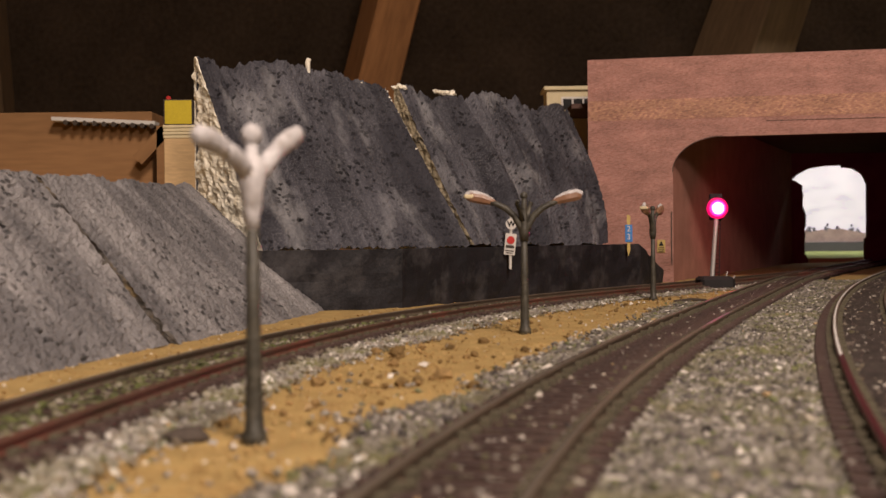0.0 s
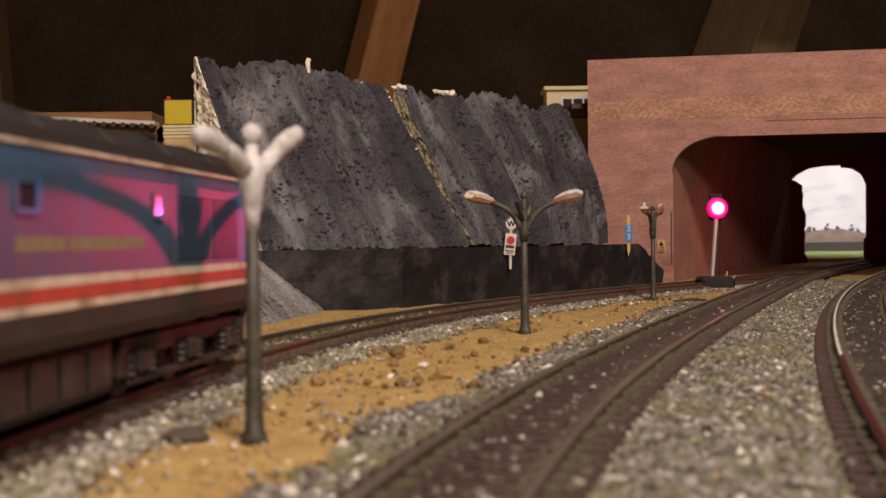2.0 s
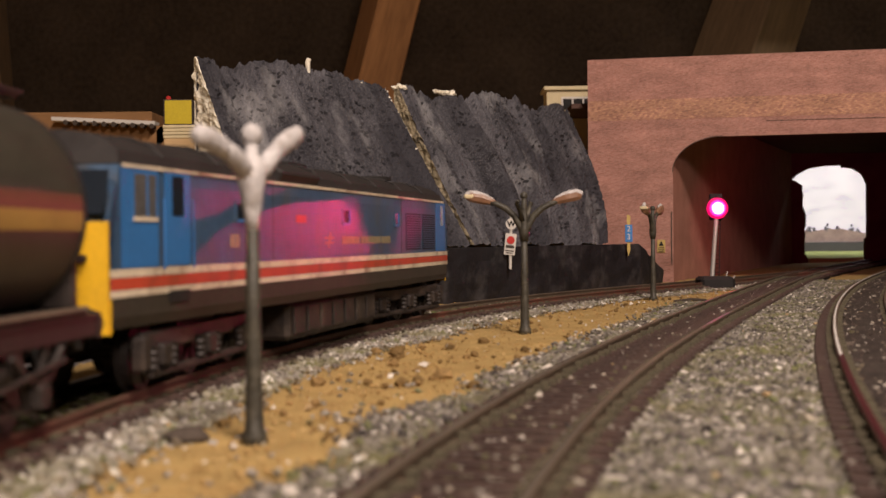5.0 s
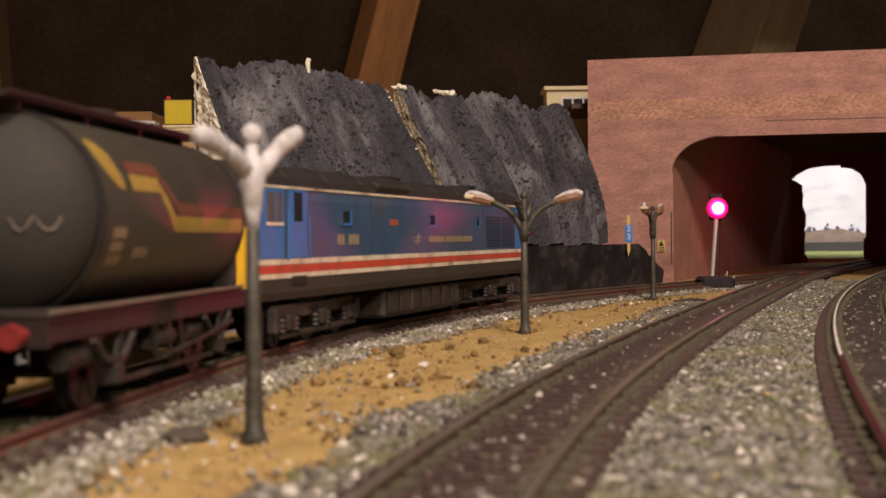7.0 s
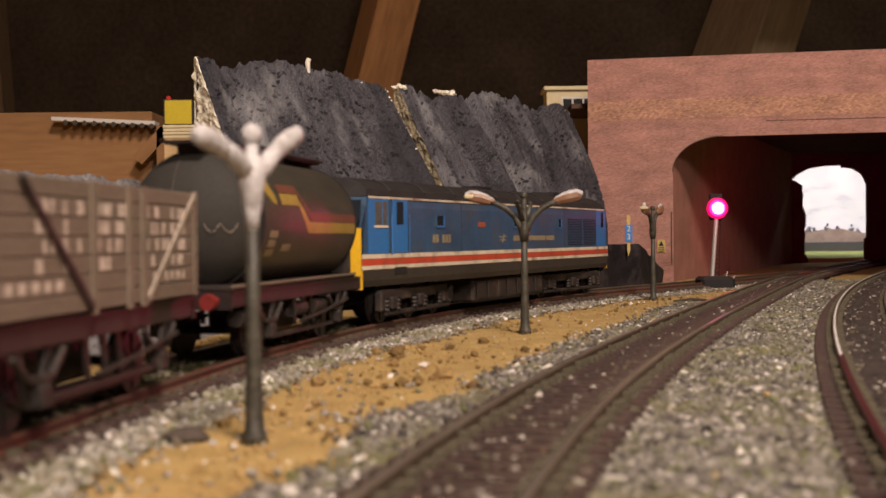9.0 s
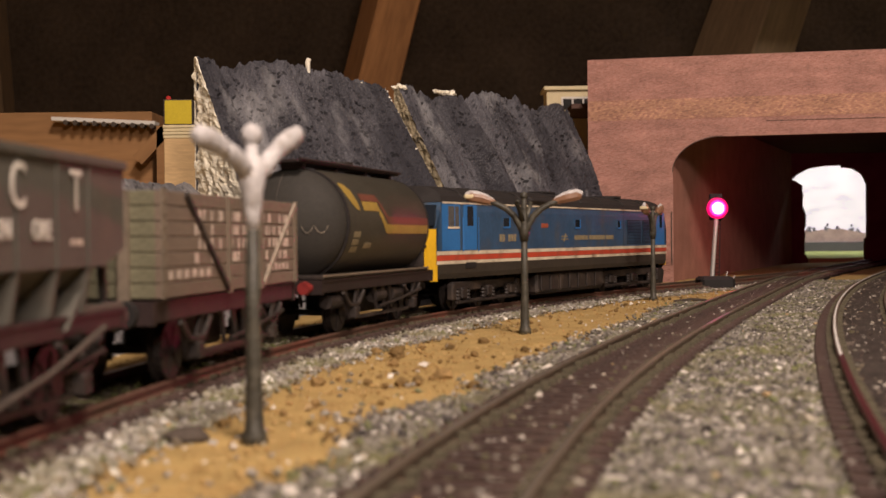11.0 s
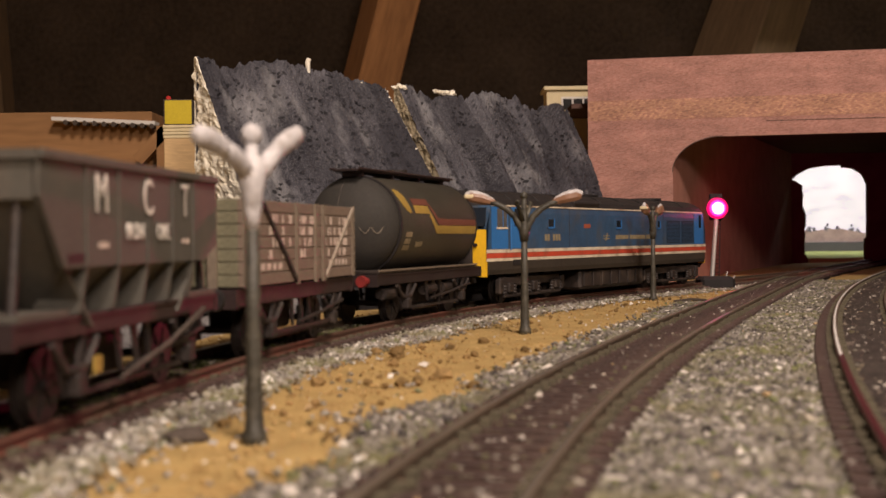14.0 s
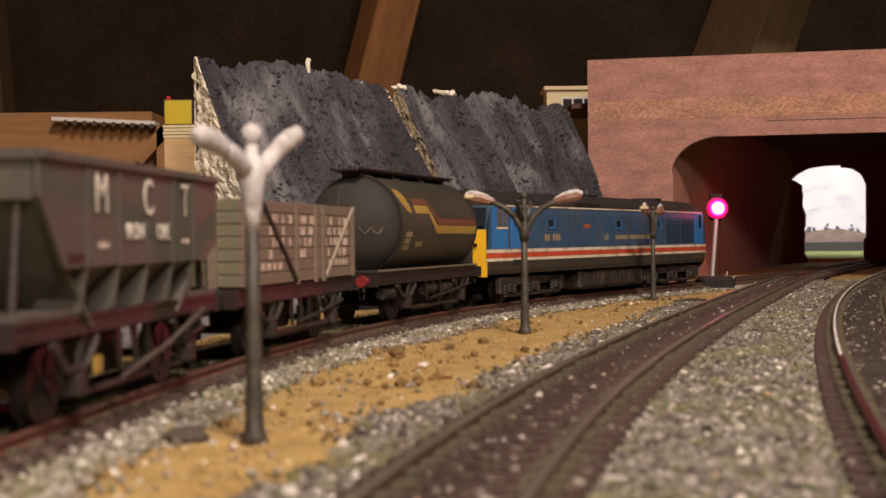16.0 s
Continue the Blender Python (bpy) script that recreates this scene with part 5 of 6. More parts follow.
            for a in ((x0 - 0.0007, x0, 0.0338, 0.0386), (x1, x1 + 0.0009, 0.0338, 0.0386), (x0, x1, 0.038, 0.0386), (x0, x1, 0.0336, 0.0344)):
                # Brighter blue on two edges stands in for the lit window reveal.
                part("window_frame", box(a[0], a[1], *o(0.0004), a[2], a[3]), M_BLUE_CAB if a[0] == x1 or a[2] == 0.0336 else M_BLUE, w)
        for x0, x1 in ((0.0715, 0.0928), (0.095, 0.1148)):
            g = part("grille", box(x0, x1, *o(0.00008), 0.0256, 0.0385), M_BLACK, t, "dark louvred radiator grille")
            for k in range(15):
                z = 0.0261 + k * 0.00082
                part("slat", box(x0 + 0.0003, x1 - 0.0003, *o(0.0003), z, z + 0.00042), M_BLUE, g)
        # worn gold lettering, too faded to read, and a double-arrow-like emblem
        for k in range(6):
            if k != 2:
                part("number_mark", box(-0.081 + k * 0.0028, -0.0789 + k * 0.0028, *o(0.0001), 0.0279, 0.031), M_GOLD, t)
        for k in range(2):
            part("emblem_bar", box(-0.0158, -0.0078, *o(0.0001), 0.0283 + k * 0.0014, 0.0288 + k * 0.0014), M_GOLD, t)
        em = box(-0.0005, 0.0005, -0.0001, 0.0, -0.0022, 0.0022)
        e = part("emblem_bar", em, M_GOLD, t)
        e.matrix_local = pose(-0.0118, f + s * 0.0001, 0.0293, 0, 28, 0)
        for x0, w_, h_ in ((0.0, 0.0165, 0.0022), (0.0185, 0.021, 0.0022), (0.041, 0.0105, 0.0022)):
            part("lettering_bar", box(x0, x0 + w_, *o(0.0001), 0.0282, 0.0282 + h_), M_GOLD, t)
        part("crest", box(-0.0385, -0.031, *o(0.0001), 0.034, 0.036), M_RED_FADED, t, "small faded red crest")
        for x in (-0.055, 0.066):
            part("panel_joint", box(x, x + 0.00025, *o(0.00006), 0.0246, 0.0433), M_SKIRT, t)
        # roof edge hatch
        h = part("roof_hatch", box(-0.0495, -0.0205, -0.0016, 0.0016, -0.0022, 0.0026, 0.0005), M_ROOF, t, "bluish-black sloping roof hatch")
        h.matrix_local = pose(0, s * 0.0157, 0.0452, s * -32, 0, 0)
    for x in (-0.112, -0.085, -0.058, -0.015, 0.012, 0.04, 0.07, 0.1):
        part("roof_rib", tube([(x, -0.0165, 0.0462), (x, -0.0135, 0.0488), (x, -0.0096, 0.0503), (x, 0, 0.0512), (x, 0.0096, 0.0503), (x, 0.0135, 0.0488), (x, 0.0165, 0.0462)], [0.0003] * 7, 5), M_ROOF, t)
    part("roof_fan", cyl((0.083, 0, 0.0513), (0, 0, 1), 0.009, 0.0012, 24), M_BLACK, t)
    part("exhaust", box(-0.008, 0.008, -0.004, 0.004, 0.0508, 0.0522, 0.0004), M_BLACK, t)
    for d in (-1, 1):
        # yellow ends, two windscreens, buffers
        bm = bmesh.new()
        n = 12
        rows = []
        for z in (0.0126, 0.0145, 0.0190, 0.0260, 0.0332):
            w = (0.01745 if z > 0.012 else 0.0166) - (0.0008 if d > 0 else 0.0)
            rows.append([(bm.verts.new((d * (xe(w * k, z) + 0.0006), w * k, z)), bm.verts.new((d * (xe(w * k, z) - 0.0008), w * k, z))) for k in np.linspace(-1, 1, n + 1)])
        for r0, r1 in zip(rows, rows[1:]):
            for k in range(n):
                bm.faces.new((r0[k][0], r0[k + 1][0], r1[k + 1][0], r1[k][0]))
                bm.faces.new((r0[k][1], r1[k][1], r1[k + 1][1], r0[k + 1][1]))
            for k in (0, n):
                bm.faces.new((r0[k][0], r1[k][0], r1[k][1], r0[k][1]))
        for r in (rows[0], rows[-1]):
            for k in range(n):
                bm.faces.new((r[k][0], r[k][1], r[k + 1][1], r[k + 1][0]))
        nose = part("cab_front", bm, M_NOSE, t, "warning-yellow cab front")
        for y0, y1 in ((-0.0162, -0.0062), (-0.0052, 0.0052), (0.0062, 0.0162)):
            bm = bmesh.new()
            q = [bm.verts.new((d * (xe(y, z) + e), y, z)) for e in (0.0003, -0.001) for y, z in ((y0, 0.0346), (y1, 0.0346), (y1 * 0.97, 0.0428), (y0 * 0.97, 0.0428))]
            for f in ((0, 1, 2, 3), (7, 6, 5, 4), (0, 4, 5, 1), (1, 5, 6, 2), (2, 6, 7, 3), (3, 7, 4, 0)):
                bm.faces.new([q[k] for k in f])
            part("windscreen", bm, M_GLASS, t)
        part("buffer_beam", box(min(d * 0.1357, d * 0.1406), max(d * 0.1357, d * 0.1406), -0.0125, 0.0125, 0.0098, 0.0185, 0.0004), M_BLACK, t)
        part("headcode_panel", box(min(d * 0.1394, d * 0.1402), max(d * 0.1394, d * 0.1402), -0.006, 0.006, 0.0262, 0.0302), M_BLACK, nose)
        for y in (-0.0135, 0.0135):
            part("tail_lamp", cyl((d * 0.1384, y, 0.0265), (1, 0, 0), 0.0008, 0.0012, 10), M_MAROON, nose)
        for k in range(3):
            part("hose", tube([(d * 0.1405, -0.006 + k * 0.003, 0.014), (d * 0.1418, -0.006 + k * 0.003, 0.009), (d * 0.1405, -0.006 + k * 0.003, 0.0045)], [0.0005] * 3, 6), M_BLACK, t)
    buffers(t, (-0.1366, 0.1366), 0.0135, M_BLACK, 0.0112, 0.0055)
    tank = part("fuel_tank", box(-0.037, 0.044, -0.0145, 0.0145, 0.003, 0.0132, 0.0012), M_UNDER, t)
    for k in range(7):
        part("tank_panel", box(-0.034 + k * 0.011, -0.0255 + k * 0.011, -0.0152, -0.0145, 0.0045, 0.0118, 0.0003), M_UNDER, tank)
    for d in (-1, 1):
        bg = part("bogie", box(-0.035, 0.035, -0.0138, -0.0118, 0.0078, 0.0118, 0.0004, box(-0.035, 0.035, 0.0118, 0.0138, 0.0078, 0.0118, 0.0004, box(-0.012, 0.012, -0.0118, 0.0118, 0.008, 0.0125))), M_UNDER, t)
        bg.location = (d * 0.088, 0, 0)
        TURN.append((bg, t, d * 0.088))
        for x in (-0.027, 0.0, 0.027):
            wheelset(bg, x, 0.0071, 0.0071, d * 0.088 + x)
            for sy in (-1, 1):
                part("axlebox", box(x - 0.0027, x + 0.0027, sy * 0.0148 - 0.001, sy * 0.0148 + 0.001, 0.0048, 0.0094, 0.0006), M_UNDER, bg)
                for dx in (-0.0052, 0.0052):
                    part("spring", tube([(x + dx, sy * 0.0145, 0.0042 + k * 0.0007) for k in range(8)], [0.0013 if k % 2 else 0.0009 for k in range(8)], 8), M_UNDER, bg)
                part("brake_shoe", box(x + 0.0078, x + 0.0092, sy * 0.0098 - 0.0012, sy * 0.0098 + 0.0012, 0.003, 0.011, 0.0004), M_UNDER, bg)
        for sy in (-1, 1):
            part("equaliser", box(-0.033, 0.033, sy * 0.0142 - 0.0007, sy * 0.0142 + 0.0007, 0.0028, 0.0044, 0.0004), M_UNDER, bg)
            part("sand_box", box(-0.0375, -0.0335, sy * 0.0135 - 0.0014, sy * 0.0135 + 0.0014, 0.0045, 0.0112, 0.0005), M_UNDER, bg)
            part("sand_box", box(0.0335, 0.0375, sy * 0.0135 - 0.0014, sy * 0.0135 + 0.0014, 0.0045, 0.0112, 0.0005), M_UNDER, bg)
    return t


def underframe(t, half, base, z0, z1, mat, s0, wheel=0.0064, width=0.0145):
    """Solebars, headstocks, axleguards, wheels, brake gear and a dark filler box of a four-wheeled wagon."""
    for sy in (-1, 1):
        y = sy * width
        part("solebar", box(-half, half, y - 0.0008, y + 0.0008, z0, z1, 0.0002), mat, t)
        part("solebar_lip", box(-half, half, y + sy * 0.0008 - 0.0003, y + sy * 0.0008 + 0.0003, z1 - 0.0007, z1), mat, t)
        for x in (-base, base):
            g = prism([(x - 0.0068, z0), (x - 0.0024, 0.0046), (x + 0.0024, 0.0046), (x + 0.0068, z0), (x + 0.0044, z0), (x + 0.0022, 0.0082), (x - 0.0022, 0.0082), (x - 0.0044, z0)], y - 0.0004, y + 0.0004)
            part("axleguard", g, M_UNDER, t)
            part("axlebox", box(x - 0.0019, x + 0.0019, y + sy * 0.0012 - 0.0012, y + sy * 0.0012 + 0.0012, 0.0046, 0.0083, 0.0004), M_UNDER, t)
            part("leaf_spring", tube([(x - 0.0088, y + sy * 0.001, z0 - 0.0006), (x - 0.004, y + sy * 0.001, 0.0092), (x, y + sy * 0.001, 0.0086), (x + 0.004, y + sy * 0.001, 0.0092), (x + 0.0088, y + sy * 0.001, z0 - 0.0006)], [0.0006, 0.0008, 0.0011, 0.0008, 0.0006], 6), M_UNDER, t)
        for x in (-0.006, 0.002, 0.009):
            part("vee_hanger", prism([(x - 0.0008, z0), (x + 0.0018, z0), (x + 0.0030, 0.0062), (x + 0.0018, 0.0062)], y * 0.94 - 0.0003, y * 0.94 + 0.0003), M_UNDER, t)
        part("brake_lever", tube([(-base * 0.2, y + sy * 0.0012, 0.0072), (base * 0.5, y + sy * 0.0018, 0.0088), (base + 0.008, y + sy * 0.0018, 0.0112)], [0.0005, 0.0005, 0.0006], 6), M_UNDER, t)
        part("brake_shoe", box(base - 0.0105, base - 0.0085, sy * 0.0088 - 0.001, sy * 0.0088 + 0.001, 0.003, 0.0105, 0.0003), M_UNDER, t)
        part("brake_shoe", box(-base + 0.0085, -base + 0.0105, sy * 0.0088 - 0.001, sy * 0.0088 + 0.001, 0.003, 0.0105, 0.0003), M_UNDER, t)
        part("tie_bar", box(-base, base, y - 0.0004, y + 0.0004, 0.0042, 0.0052), M_UNDER, t)
    # Dark box added between the wheels in place of the shade under the wagon.
    part("dark_underfill", box(-base + 0.0105, base - 0.0105, -0.006, 0.006, 0.0045, 0.0125, 0.0008), M_UNDER, t)
    part("floor_frame", box(-half + 0.001, half - 0.001, -width + 0.001, width - 0.001, z1 - 0.003, z1 - 0.001), M_UNDER, t)
    for d in (-1, 1):
        part("headstock", box(min(d * half, d * (half + 0.0016)), max(d * half, d * (half + 0.0016)), -width - 0.001, width + 0.001, z0 - 0.0004, z1), mat, t)
    for x in (-base, base):
        wheelset(t, x, wheel, wheel, x)


def tank_wagon():
    t = thing("tank_wagon", "grimy olive-grey oil tank wagon with a stepped yellow band", "tank wagon", "train")
    r, zc, half = 0.0177, 0.0344, 0.0425
    rear = -half + 0.0048
    xs = [(rear - 0.0125 * math.cos(a) - 0.0001, r * math.sin(a) + 0.0001) for a in np.linspace(0, math.pi / 2, 9)[:-1]] + [(rear, r - 0.0003), (rear + 0.0008, r)]
    xs += [(half - 0.0008, r), (half, r - 0.0003), (half + 0.001, 0.0145), (half + 0.0026, 0.0108), (half + 0.0038, 0.0055), (half + 0.0042, 0.0001)]
    part("barrel", tube([(x, 0, zc) for x, _ in xs[8:12]], [q for _, q in xs[8:12]], 56), M_TANK, t, smooth=True)
    for a, b in ((0, 9), (11, 16)):
        part("dished_end", tube([(x, 0, zc) for x, _ in xs[a:b]], [q - 0.0002 for _, q in xs[a:b]], 48), M_TANKEND, t, smooth=True)
    for x in (rear, half):
        part("end_seam", tube([(x - 0.0006, 0, zc), (x + 0.0006, 0, zc)], [r + 0.0002, r + 0.0002], 56), M_ROOF, t)

    def band(name, pts, mat, label="", lift=0.00012):
        """A painted patch: rows of (x, low, high) in degrees up the barrel's side, on the face towards the lamps."""
        for sy in (-1, 1):
            bm = bmesh.new()
            rows = []
            for x, lo, hi in pts:
                rows.append([bm.verts.new((x, sy * (r + e) * math.cos(radians(a)), zc + (r + e) * math.sin(radians(a)))) for e in (lift, -0.0001) for a in np.linspace(lo, hi, 7)])
            for q0, q1 in zip(rows, rows[1:]):
                for k in range(6):
                    bm.faces.new((q0[k], q1[k], q1[k + 1], q0[k + 1]))
                    bm.faces.new((q0[k + 7], q0[k + 8], q1[k + 8], q1[k + 7]))
                bm.faces.new((q0[0], q0[7], q1[7], q1[0]))
                bm.faces.new((q0[6], q1[6], q1[13], q0[13]))
            part(name, bm, mat, t, label)

    xs = lambda a, b, n=5: [a + (b - a) * k / n for k in range(n + 1)]
    band("yellow_band", [(x, 14, 24) for x in xs(-0.0238, -0.0095)] + [(x, lo, lo + 10) for x, lo in ((-0.0095, 10), (-0.0065, 0), (-0.0035, -9), (-0.002, -10))] + [(x, -10, 0) for x in xs(-0.001, 0.0416, 6)], M_TANKYELLOW, "stepped dull yellow band")
    band("red_band", [(x, 24.5, 33) for x in xs(-0.0238, -0.008)] + [(x, lo, lo + 8) for x, lo in ((-0.0075, 20), (-0.0045, 10), (-0.0015, 1), (0.0, 0.5))] + [(x, 0.5, 8.5) for x in xs(0.001, 0.0416, 6)], M_TANKRED, "stepped dull red band")
    band("emblem", [(-0.0352, 36, 42), (-0.0342, 28, 46), (-0.0325, 21, 46), (-0.0305, 16, 43), (-0.0285, 14, 36), (-0.0272, 14, 22)], M_TANKYELLOW, "faded yellow emblem")
    for k, (x, a) in enumerate(((-0.0335, -14), (-0.0335, -22), (-0.0335, -30), (-0.0225, -26))):
        band("panel_mark", [(x, a, a + 6), (x + (0.006, 0.0055, 0.006, 0.007)[k], a, a + 6)], M_GOLD)
    cw = part("catwalk", box(-0.047, 0.047, -0.0048, 0.0048, 0.0532, 0.0542, 0.0002), M_TANKFRAME, t, "dark maroon catwalk on the barrel")
    for x in (-0.04, -0.013, 0.014, 0.04):
        part("support", box(x - 0.0006, x + 0.0006, -0.004, 0.004, 0.0515, 0.0532), M_MAROON, cw)
    part("hatch", cyl((0.0, 0, 0.0546), (0, 0, 1), 0.0042, 0.0026, 20), M_UNDER, t)
    for sy in (-0.0055, 0.0055):
        part("hand_rail", cyl((0, sy, 0.0542), (1, 0, 0), 0.0004, 0.094, 6), M_MAROON, cw)
    for sy in (-1, 1):
        part("deck_lip", box(-0.0546, 0.0476, sy * 0.0159 - 0.0003, sy * 0.0159 + 0.0003, 0.0184, 0.0190), M_STRAP, t, "thin pale edge of the deck")
    # chalk drips and a weld line on the dished end
    dome = lambda y, z: rear - 0.0127 * math.sqrt(max(0.0, 1 - (y * y + (z - zc) ** 2) / r ** 2)) - 0.0002
    for y0 in (-0.0122, -0.0084):
        pts = [(y0 + 0.0034 * (k / 8 - 0.5), 0.0315 + 0.0022 * (2 * k / 8 - 1) ** 2) for k in range(9)]
        part("chalk_mark", tube([(dome(y, z), y, z) for y, z in pts], [0.0001] * 9, 5), M_STRIPE_DULL, t)
    pts = [(0.0015, 0.0345 + 0.0155 * k / 10) for k in range(11)]
    part("weld_line", tube([(dome(y, z), y, z) for y, z in pts], [0.00012] * 11, 5), M_STRAP_DARK, t)
    part("end_tag", prism([(0.0455, 0.0188), (0.0505, 0.0188), (0.0505, 0.0245)], -0.0125, -0.0119), M_NOSE, t, "small yellow bracket plate")
    part("end_bracket", box(0.0432, 0.0455, -0.0152, 0.0152, 0.0187, 0.0275, 0.0004), M_UNDER, t)
    part("deck", box(-0.0545, 0.0475, -0.0158, 0.0158, 0.0176, 0.0187, 0.0002), M_UNDER, t)
    underframe(t, 0.0535, 0.029, 0.0136, 0.0175, M_TANKFRAME, 0)
    for x in (-0.04, 0.0, 0.018):
        part("air_tank", cyl((x, -0.0125, 0.0105), (1, 0, 0), 0.0022, 0.01, 12), M_UNDER, t)
    buffers(t, (-0.0548,), 0.0152, M_BUFFER_RED, head=0.0021)
    buffers(t, (0.0548,), 0.0152, M_BLACK)
    return t


def open_wagon():
    t = thing("open_wagon", "weathered grey plank-sided open wagon with worn lettering", "open wagon", "train")
    h, w, z0, z1, n = 0.0475, 0.0164, 0.0182, 0.0396, 7
    ph = (z1 - z0) / n
    side = mesh_of(box(-h, h, -0.0006, 0.0006, 0.0001, ph - 0.0001, 0.00014), M_PLANK, "plank")
    end = mesh_of(box(-0.0006, 0.0006, -w + 0.0012, w - 0.0012, 0.0001, ph - 0.0001, 0.00014), M_PLANK_END, "plank")
    for k in range(n):
        for sy in (-1, 1):
            ob = new("plank", side)
            ob.parent, ob.location = t, (0, sy * (w - 0.0006), z0 + k * ph)
        for d in (-1, 1):
            ob = new("plank", end)
            ob.parent, ob.location = t, (d * (h - 0.0006), 0, z0 + k * ph)
    part("inner_lining", box(-h + 0.0012, h - 0.0012, -w + 0.0012, w - 0.0012, z0, z1 - 0.004), M_PLANK, t)
    part("coal_load", box(-h + 0.0018, h - 0.0018, -w + 0.0018, w - 0.0018, z1 - 0.0039, z1 - 0.0025, 0.0006), M_LOAD, t)
    for sy in (-1, 1):
        f = sy * w
        o = lambda d: (min(f, f + sy * d), max(f, f + sy * d))
        for x in (-0.0077, 0.0085, 0.0155):
            part("door_strap", box(x - 0.0011, x + 0.0011, *o(0.0006), z0 - 0.0006, z1), M_STRAP, t)
        for x in (-h + 0.0012, h - 0.0012):
            cp = part("corner_plate", box(x - 0.0012, x + 0.0012, *o(0.0004), z0, z1 + 0.0003), M_STRAP, t)
            for k in range(8):
                part("rivet", box(x - 0.0003, x + 0.0003, *o(0.0007), z0 + 0.0012 + k * 0.0026, z0 + 0.0018 + k * 0.0026), M_STRAP, cp)
        for x0, x1, m in ((-0.0345, -0.0088, M_UNDER), (0.0458, 0.0172, M_STRIPE_DULL)):
            d = Vector((x1 - x0, 0, -(z1 - z0) * 0.96))
            ob = part("diagonal_strap", box(0, d.length, -0.0003, 0.0003, -0.0006, 0.0006), m, t, "dark diagonal brace" if m is M_UNDER else "white diagonal stripe")
            ob.matrix_local = pose(x0, f + sy * 0.0004, z1 - 0.0004, 0, math.degrees(math.atan2(-d.z, d.x)), 0)
        # worn block letters, broken by the planks, that cannot be read
        rnd = random.Random(5)
        for x0, x1 in ((-0.0295, -0.0215), (-0.0195, -0.0115), (-0.0062, 0.0005), (0.0018, 0.0072), (0.0175, 0.0245), (0.0262, 0.0335), (0.0352, 0.0402)):
            for k in (2, 3, 4, 5):
                for q in range(3):
                    if rnd.random() < 0.72:
                        a = x0 + (x1 - x0) * q / 3 + rnd.uniform(0, 0.0005)
                        part("letter_mark", box(a, a + (x1 - x0) * rnd.choice((0.16, 0.22, 0.3)), *o(0.00006), z0 + k * ph + 0.0004, z0 + (k + 1) * ph - 0.0004), M_PALELETTER, t)
        for x0, x1 in ((-0.0435, -0.018), (0.021, 0.041)):
            for k in range(6):
                a = x0 + (x1 - x0) * k / 6
                part("letter_mark", box(a, a + (x1 - x0) * 0.1, *o(0.00006), z0 + ph + 0.0006, z0 + 2 * ph - 0.0007), M_PALELETTER, t)
    for d in (-1, 1):
        for y in (-0.009, 0.009):
            part("end_post", box(min(d * h, d * (h + 0.0012)), max(d * h, d * (h + 0.0012)), y - 0.0011, y + 0.0011, z0 - 0.003, z1), M_STRAP, t)
    underframe(t, 0.0478, 0.0265, 0.0135, 0.0178, M_MAROON, 0)
    part("step_board", box(-0.0265, 0.0265, -0.0158, -0.0148, 0.0052, 0.0062), M_MAROON, t)
    buffers(t, (-0.0494, 0.0494), 0.0155, M_BLACK)
    return t


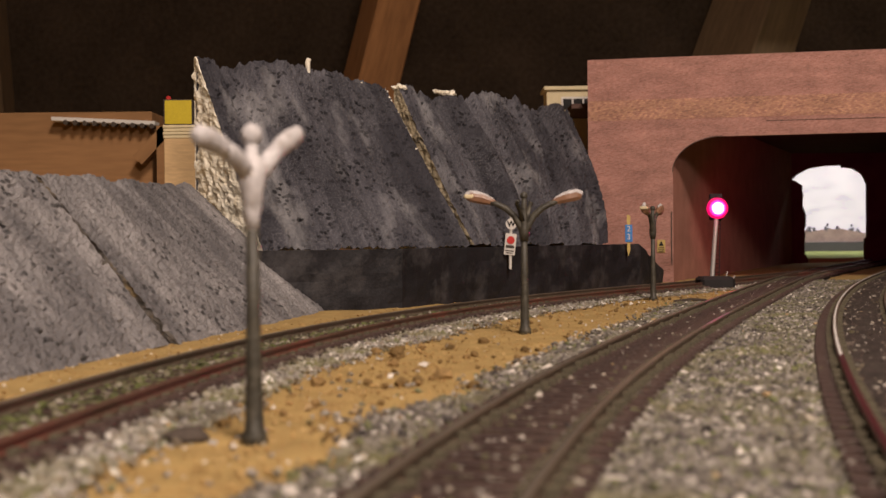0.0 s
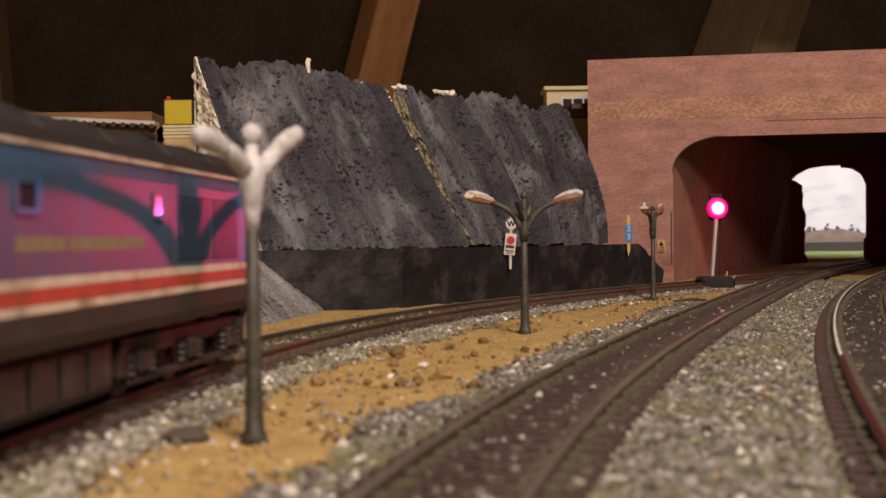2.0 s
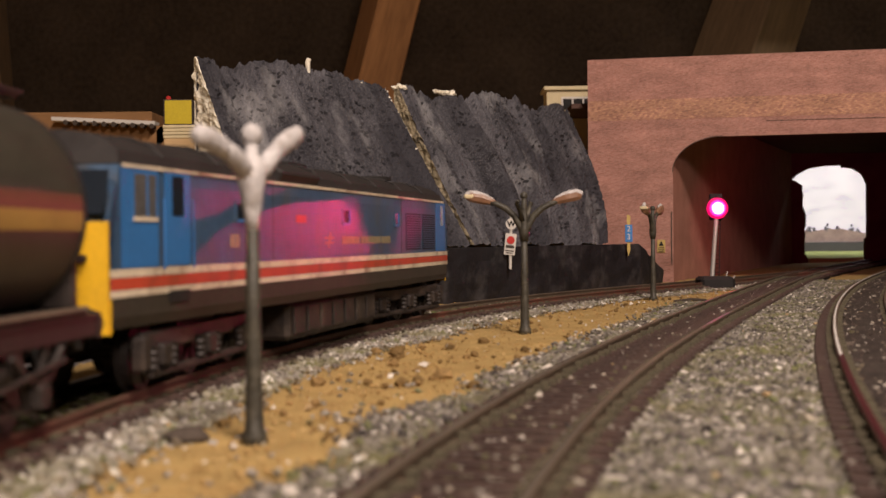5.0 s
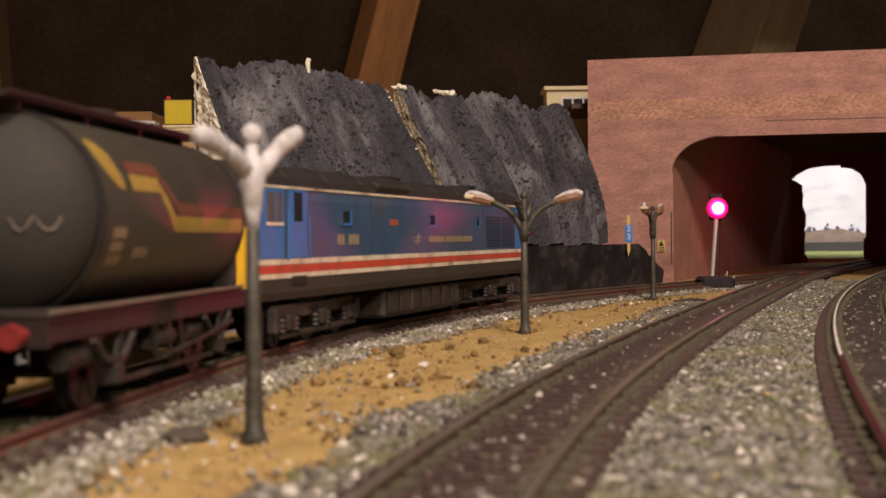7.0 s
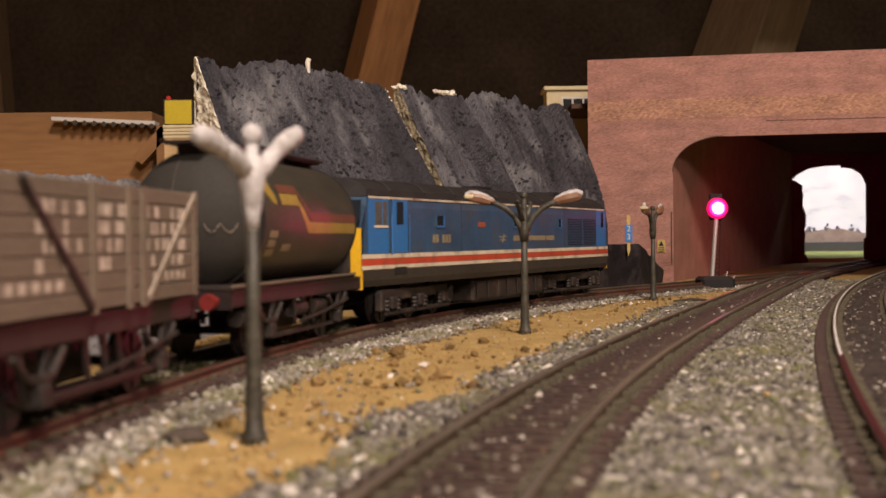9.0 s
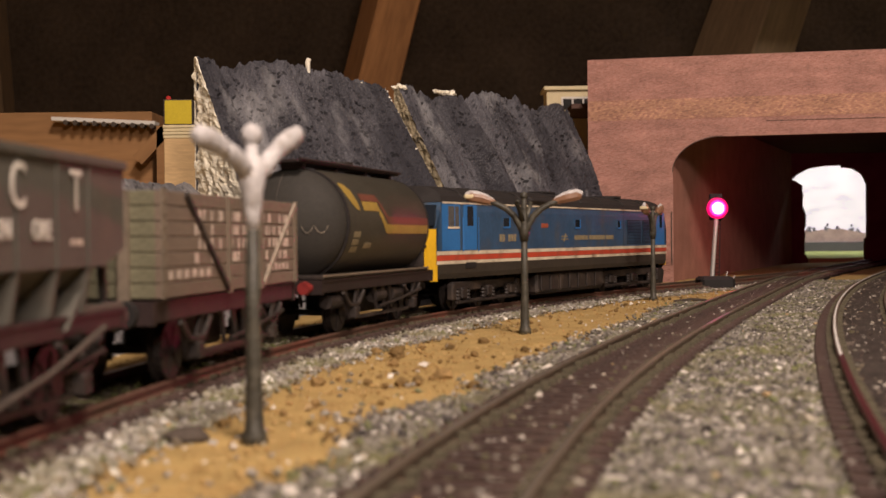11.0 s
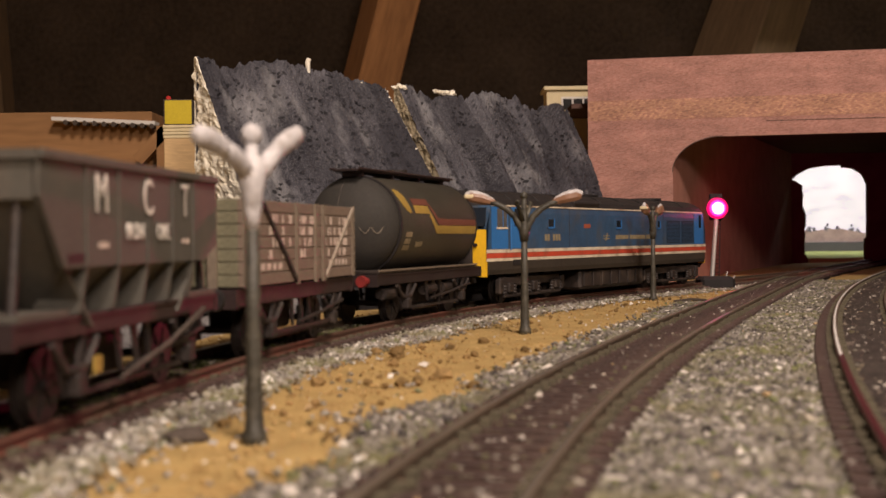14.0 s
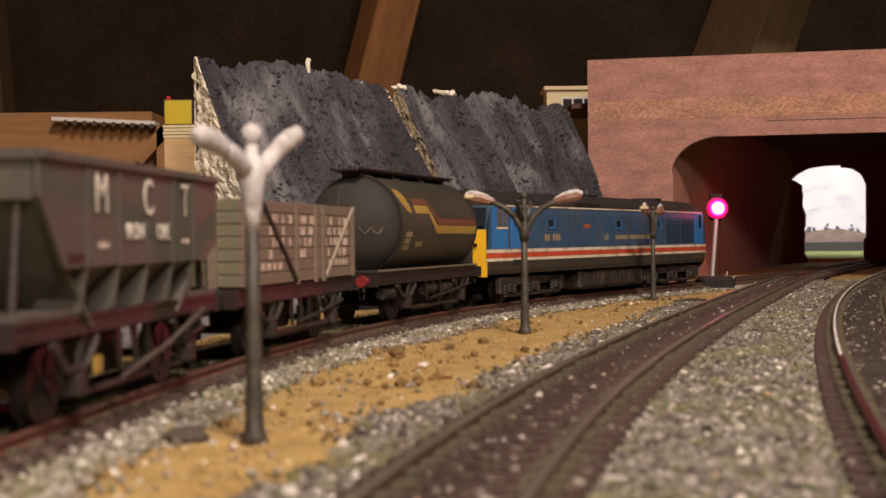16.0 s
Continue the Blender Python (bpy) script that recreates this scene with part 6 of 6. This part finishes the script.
def hopper_wagon():
    t = thing("hopper_wagon", "weathered grey ribbed ore hopper wagon with white lettering", "hopper wagon", "train")
    h, w, z0, z1 = 0.0434, 0.0172, 0.0255, 0.0432
    for sy in (-1, 1):
        f = sy * w
        o = lambda d: (min(f, f + sy * d), max(f, f + sy * d))
        part("side_panel", prism([(-h, z1), (h, z1), (h, z0 + 0.003), (h - 0.009, z0), (-h + 0.0085, z0), (-h, z0 + 0.011)], f - sy * 0.0009, f), M_HOPPER, t)
        part("top_rim", box(-h - 0.0004, h + 0.0004, *o(0.0007), z1 - 0.0012, z1 + 0.0003, 0.0002), M_HOPPER, t)
        for x in (-0.0262, -0.0124, 0.0014, 0.0152, 0.0277):
            part("rib", box(x - 0.0006, x + 0.0006, *o(0.0003), z0, z1 - 0.0012), M_HOPPER, t)
        # sloping chute below, with fins between the bays
        bm = bmesh.new()
        q = [bm.verts.new(p) for p in ((-0.033, f - sy * 0.001, z0), (0.032, f - sy * 0.001, z0), (0.021, sy * 0.006, 0.0155), (-0.021, sy * 0.006, 0.0155), (-0.033, f - sy * 0.002, z0), (0.032, f - sy * 0.002, z0), (0.021, sy * 0.005, 0.0155), (-0.021, sy * 0.005, 0.0155))]
        for fc in ((0, 1, 2, 3), (7, 6, 5, 4), (0, 4, 5, 1), (1, 5, 6, 2), (2, 6, 7, 3), (3, 7, 4, 0)):
            bm.faces.new([q[k] for k in fc])
        part("chute_side", bm, M_HOPPER, t)
        for x in (-0.0262, -0.0124, 0.0014, 0.0152, 0.0277):
            bm = bmesh.new()
            a = [bm.verts.new((x + e, y, z)) for e in (-0.0005, 0.0005) for y, z in ((f, z0), (f - sy * 0.0012, 0.018), (sy * 0.006, 0.0165), (f - sy * 0.004, z0))]
            for fc in ((0, 1, 2, 3), (7, 6, 5, 4), (0, 4, 5, 1), (1, 5, 6, 2), (2, 6, 7, 3), (3, 7, 4, 0)):
                bm.faces.new([a[k] for k in fc])
            part("chute_fin", bm, M_HOPPER, t)
        face = pose(0, f + sy * 0.00036, 0, 90, 0, 0) if sy < 0 else pose(0, f + sy * 0.00036, 0, 90, 0, 180)
        sg = -sy
        for ch, x in (("M", -0.0209), ("C", 0.0009), ("T", 0.0216)):
            letters(ch, 0.0094, M_HOPWHITE, t, Matrix.Translation((sg * x if sy < 0 else x * -1, 0, 0.0373)) @ face, squeeze=0.8)
        letters("IRON", 0.0042, M_HOPWHITE, t, Matrix.Translation((-0.0058 if sy < 0 else 0.0058, 0, 0.0312)) @ face, squeeze=0.85)
        letters("ORE", 0.0042, M_HOPWHITE, t, Matrix.Translation((0.0088 if sy < 0 else -0.0088, 0, 0.0312)) @ face, squeeze=0.85)
        for x, z in ((-0.0195, 0.0290), (0.0225, 0.0295)):
            part("small_mark", box(x - 0.0022, x + 0.0022, *o(0.0001), z - 0.0005, z + 0.0005), M_PALELETTER, t)
        part("rust_patch", box(-0.034, -0.0275, *o(0.00008), 0.0262, 0.0277), M_MAROON, t, "rusty maroon patch")
    for d in (-1, 1):
        bm = bmesh.new()
        q = [bm.verts.new((d * x, y, z)) for x, z in ((h, z1), (h, z0 + 0.011), (0.022, 0.0155)) for y in (-w + 0.0012, w - 0.0012)] + [bm.verts.new((d * (x - 0.001), y, z)) for x, z in ((h, z1), (h, z0 + 0.011), (0.022, 0.0155)) for y in (-w + 0.0012, w - 0.0012)]
        for fc in ((0, 1, 3, 2), (2, 3, 5, 4), (7, 6, 8, 9), (9, 8, 10, 11), (0, 6, 7, 1), (4, 5, 11, 10), (0, 2, 8, 6), (2, 4, 10, 8), (1, 7, 9, 3), (3, 9, 11, 5)):
            bm.faces.new([q[k] for k in fc])
        part("end_slope", bm, M_HOPPER, t)
        part("end_rim", box(min(d * h, d * (h + 0.0007)), max(d * h, d * (h + 0.0007)), -w, w, z1 - 0.0012, z1 + 0.0003), M_HOPPER, t)
        part("end_rail", box(min(d * h, d * (h + 0.0006)), max(d * h, d * (h + 0.0006)), -w + 0.001, w - 0.001, z0 + 0.0105, z0 + 0.0118), M_HOPPER, t)
        for y in (-0.013, 0.013):
            part("end_strut", tube([(d * 0.0445, y, 0.0185), (d * 0.042, y, z0 + 0.011)], [0.0008, 0.0008], 6), M_UNDER, t)
        part("platform", box(min(d * 0.03, d * 0.0475), max(d * 0.03, d * 0.0475), -0.0155, 0.0155, 0.0178, 0.0188), M_HOPPER, t)
    part("ore_load", box(-h + 0.002, h - 0.002, -w + 0.002, w - 0.002, z1 - 0.006, z1 - 0.003, 0.0006), M_LOAD, t)
    underframe(t, 0.0475, 0.0275, 0.0142, 0.0177, M_MAROON, 0)
    for sy in (-1, 1):
        part("long_brake_lever", tube([(-0.012, sy * 0.0172, 0.006), (0.012, sy * 0.0172, 0.0098), (0.034, sy * 0.0172, 0.0152)], [0.0005, 0.0005, 0.0006], 6), M_STRAP_DARK, t)
        # Small yellow plate stands in for a glint below the hopper.
        part("yellow_glint", box(-0.0225, -0.0198, sy * 0.0166 - 0.0003, sy * 0.0166 + 0.0003, 0.0078, 0.0106), M_TANKYELLOW, t)
    buffers(t, (-0.0491, 0.0491), 0.0158, M_HOPPER)
    return t


# distance of the locomotive's centre along its track, by the second
RUN = [(0, 0.0262), (0.5, 0.0608), (1, 0.0965), (1.5, 0.1322), (2, 0.1672), (2.5, 0.2062), (3, 0.2405), (3.5, 0.2725), (4, 0.302), (4.5, 0.3295), (5, 0.3555), (5.5, 0.3795), (6, 0.4025), (6.5, 0.4248), (7, 0.4450), (7.5, 0.4695), (8, 0.4960), (8.5, 0.5200), (9, 0.5430), (9.5, 0.5645), (10, 0.5845), (10.5, 0.6025), (11, 0.6185), (11.5, 0.6315), (12, 0.6445), (12.5, 0.6550), (13, 0.6612), (13.5, 0.6662), (14, 0.672), (16, 0.672)]


def run_at(t):
    ts, ss = [r[0] for r in RUN], [r[1] for r in RUN]
    return float(np.interp(t, ts, ss))


def on_line(s, half):
    """The pose of a vehicle whose two pivots stand on the track half before and behind s."""
    a, b = P_TRAIN.at(s - half), P_TRAIN.at(s + half)
    return pose((a[0] + b[0]) / 2, (a[1] + b[1]) / 2, RAIL, 0, 0, math.degrees(math.atan2(b[1] - a[1], b[0] - a[0])))


TRAIN = [(locomotive(), 0.0, 0.088), (tank_wagon(), -0.204, 0.029), (open_wagon(), -0.3352, 0.0265), (hopper_wagon(), -0.4494, 0.0275)]


def motions():
    times = [round(0.25 * k, 2) for k in range(65)]
    for ob, off, half in TRAIN:
        walk(ob, [(t, on_line(run_at(t) + off, half)) for t in times])
    for bg, ob, dx in TURN:
        rows = []
        for t in times:
            s = run_at(t)
            w = P_TRAIN.way(s + dx)
            head = math.degrees(math.atan2(w[1], w[0]))
            q = on_line(s, 0.088).to_euler()
            rows.append((t, pose(dx, 0, 0, 0, 0, head - math.degrees(q.z))))
        walk(bg, rows)
    steps = [round(k / 15, 4) for k in range(211)] + [16.0]
    for ob, p, r, off in SPIN:
        rows = []
        for t in steps:
            a = math.degrees(run_at(t) / r)
            rows.append((t, pose(*p, 0, a, 0)))
        walk(ob, rows)


motions()
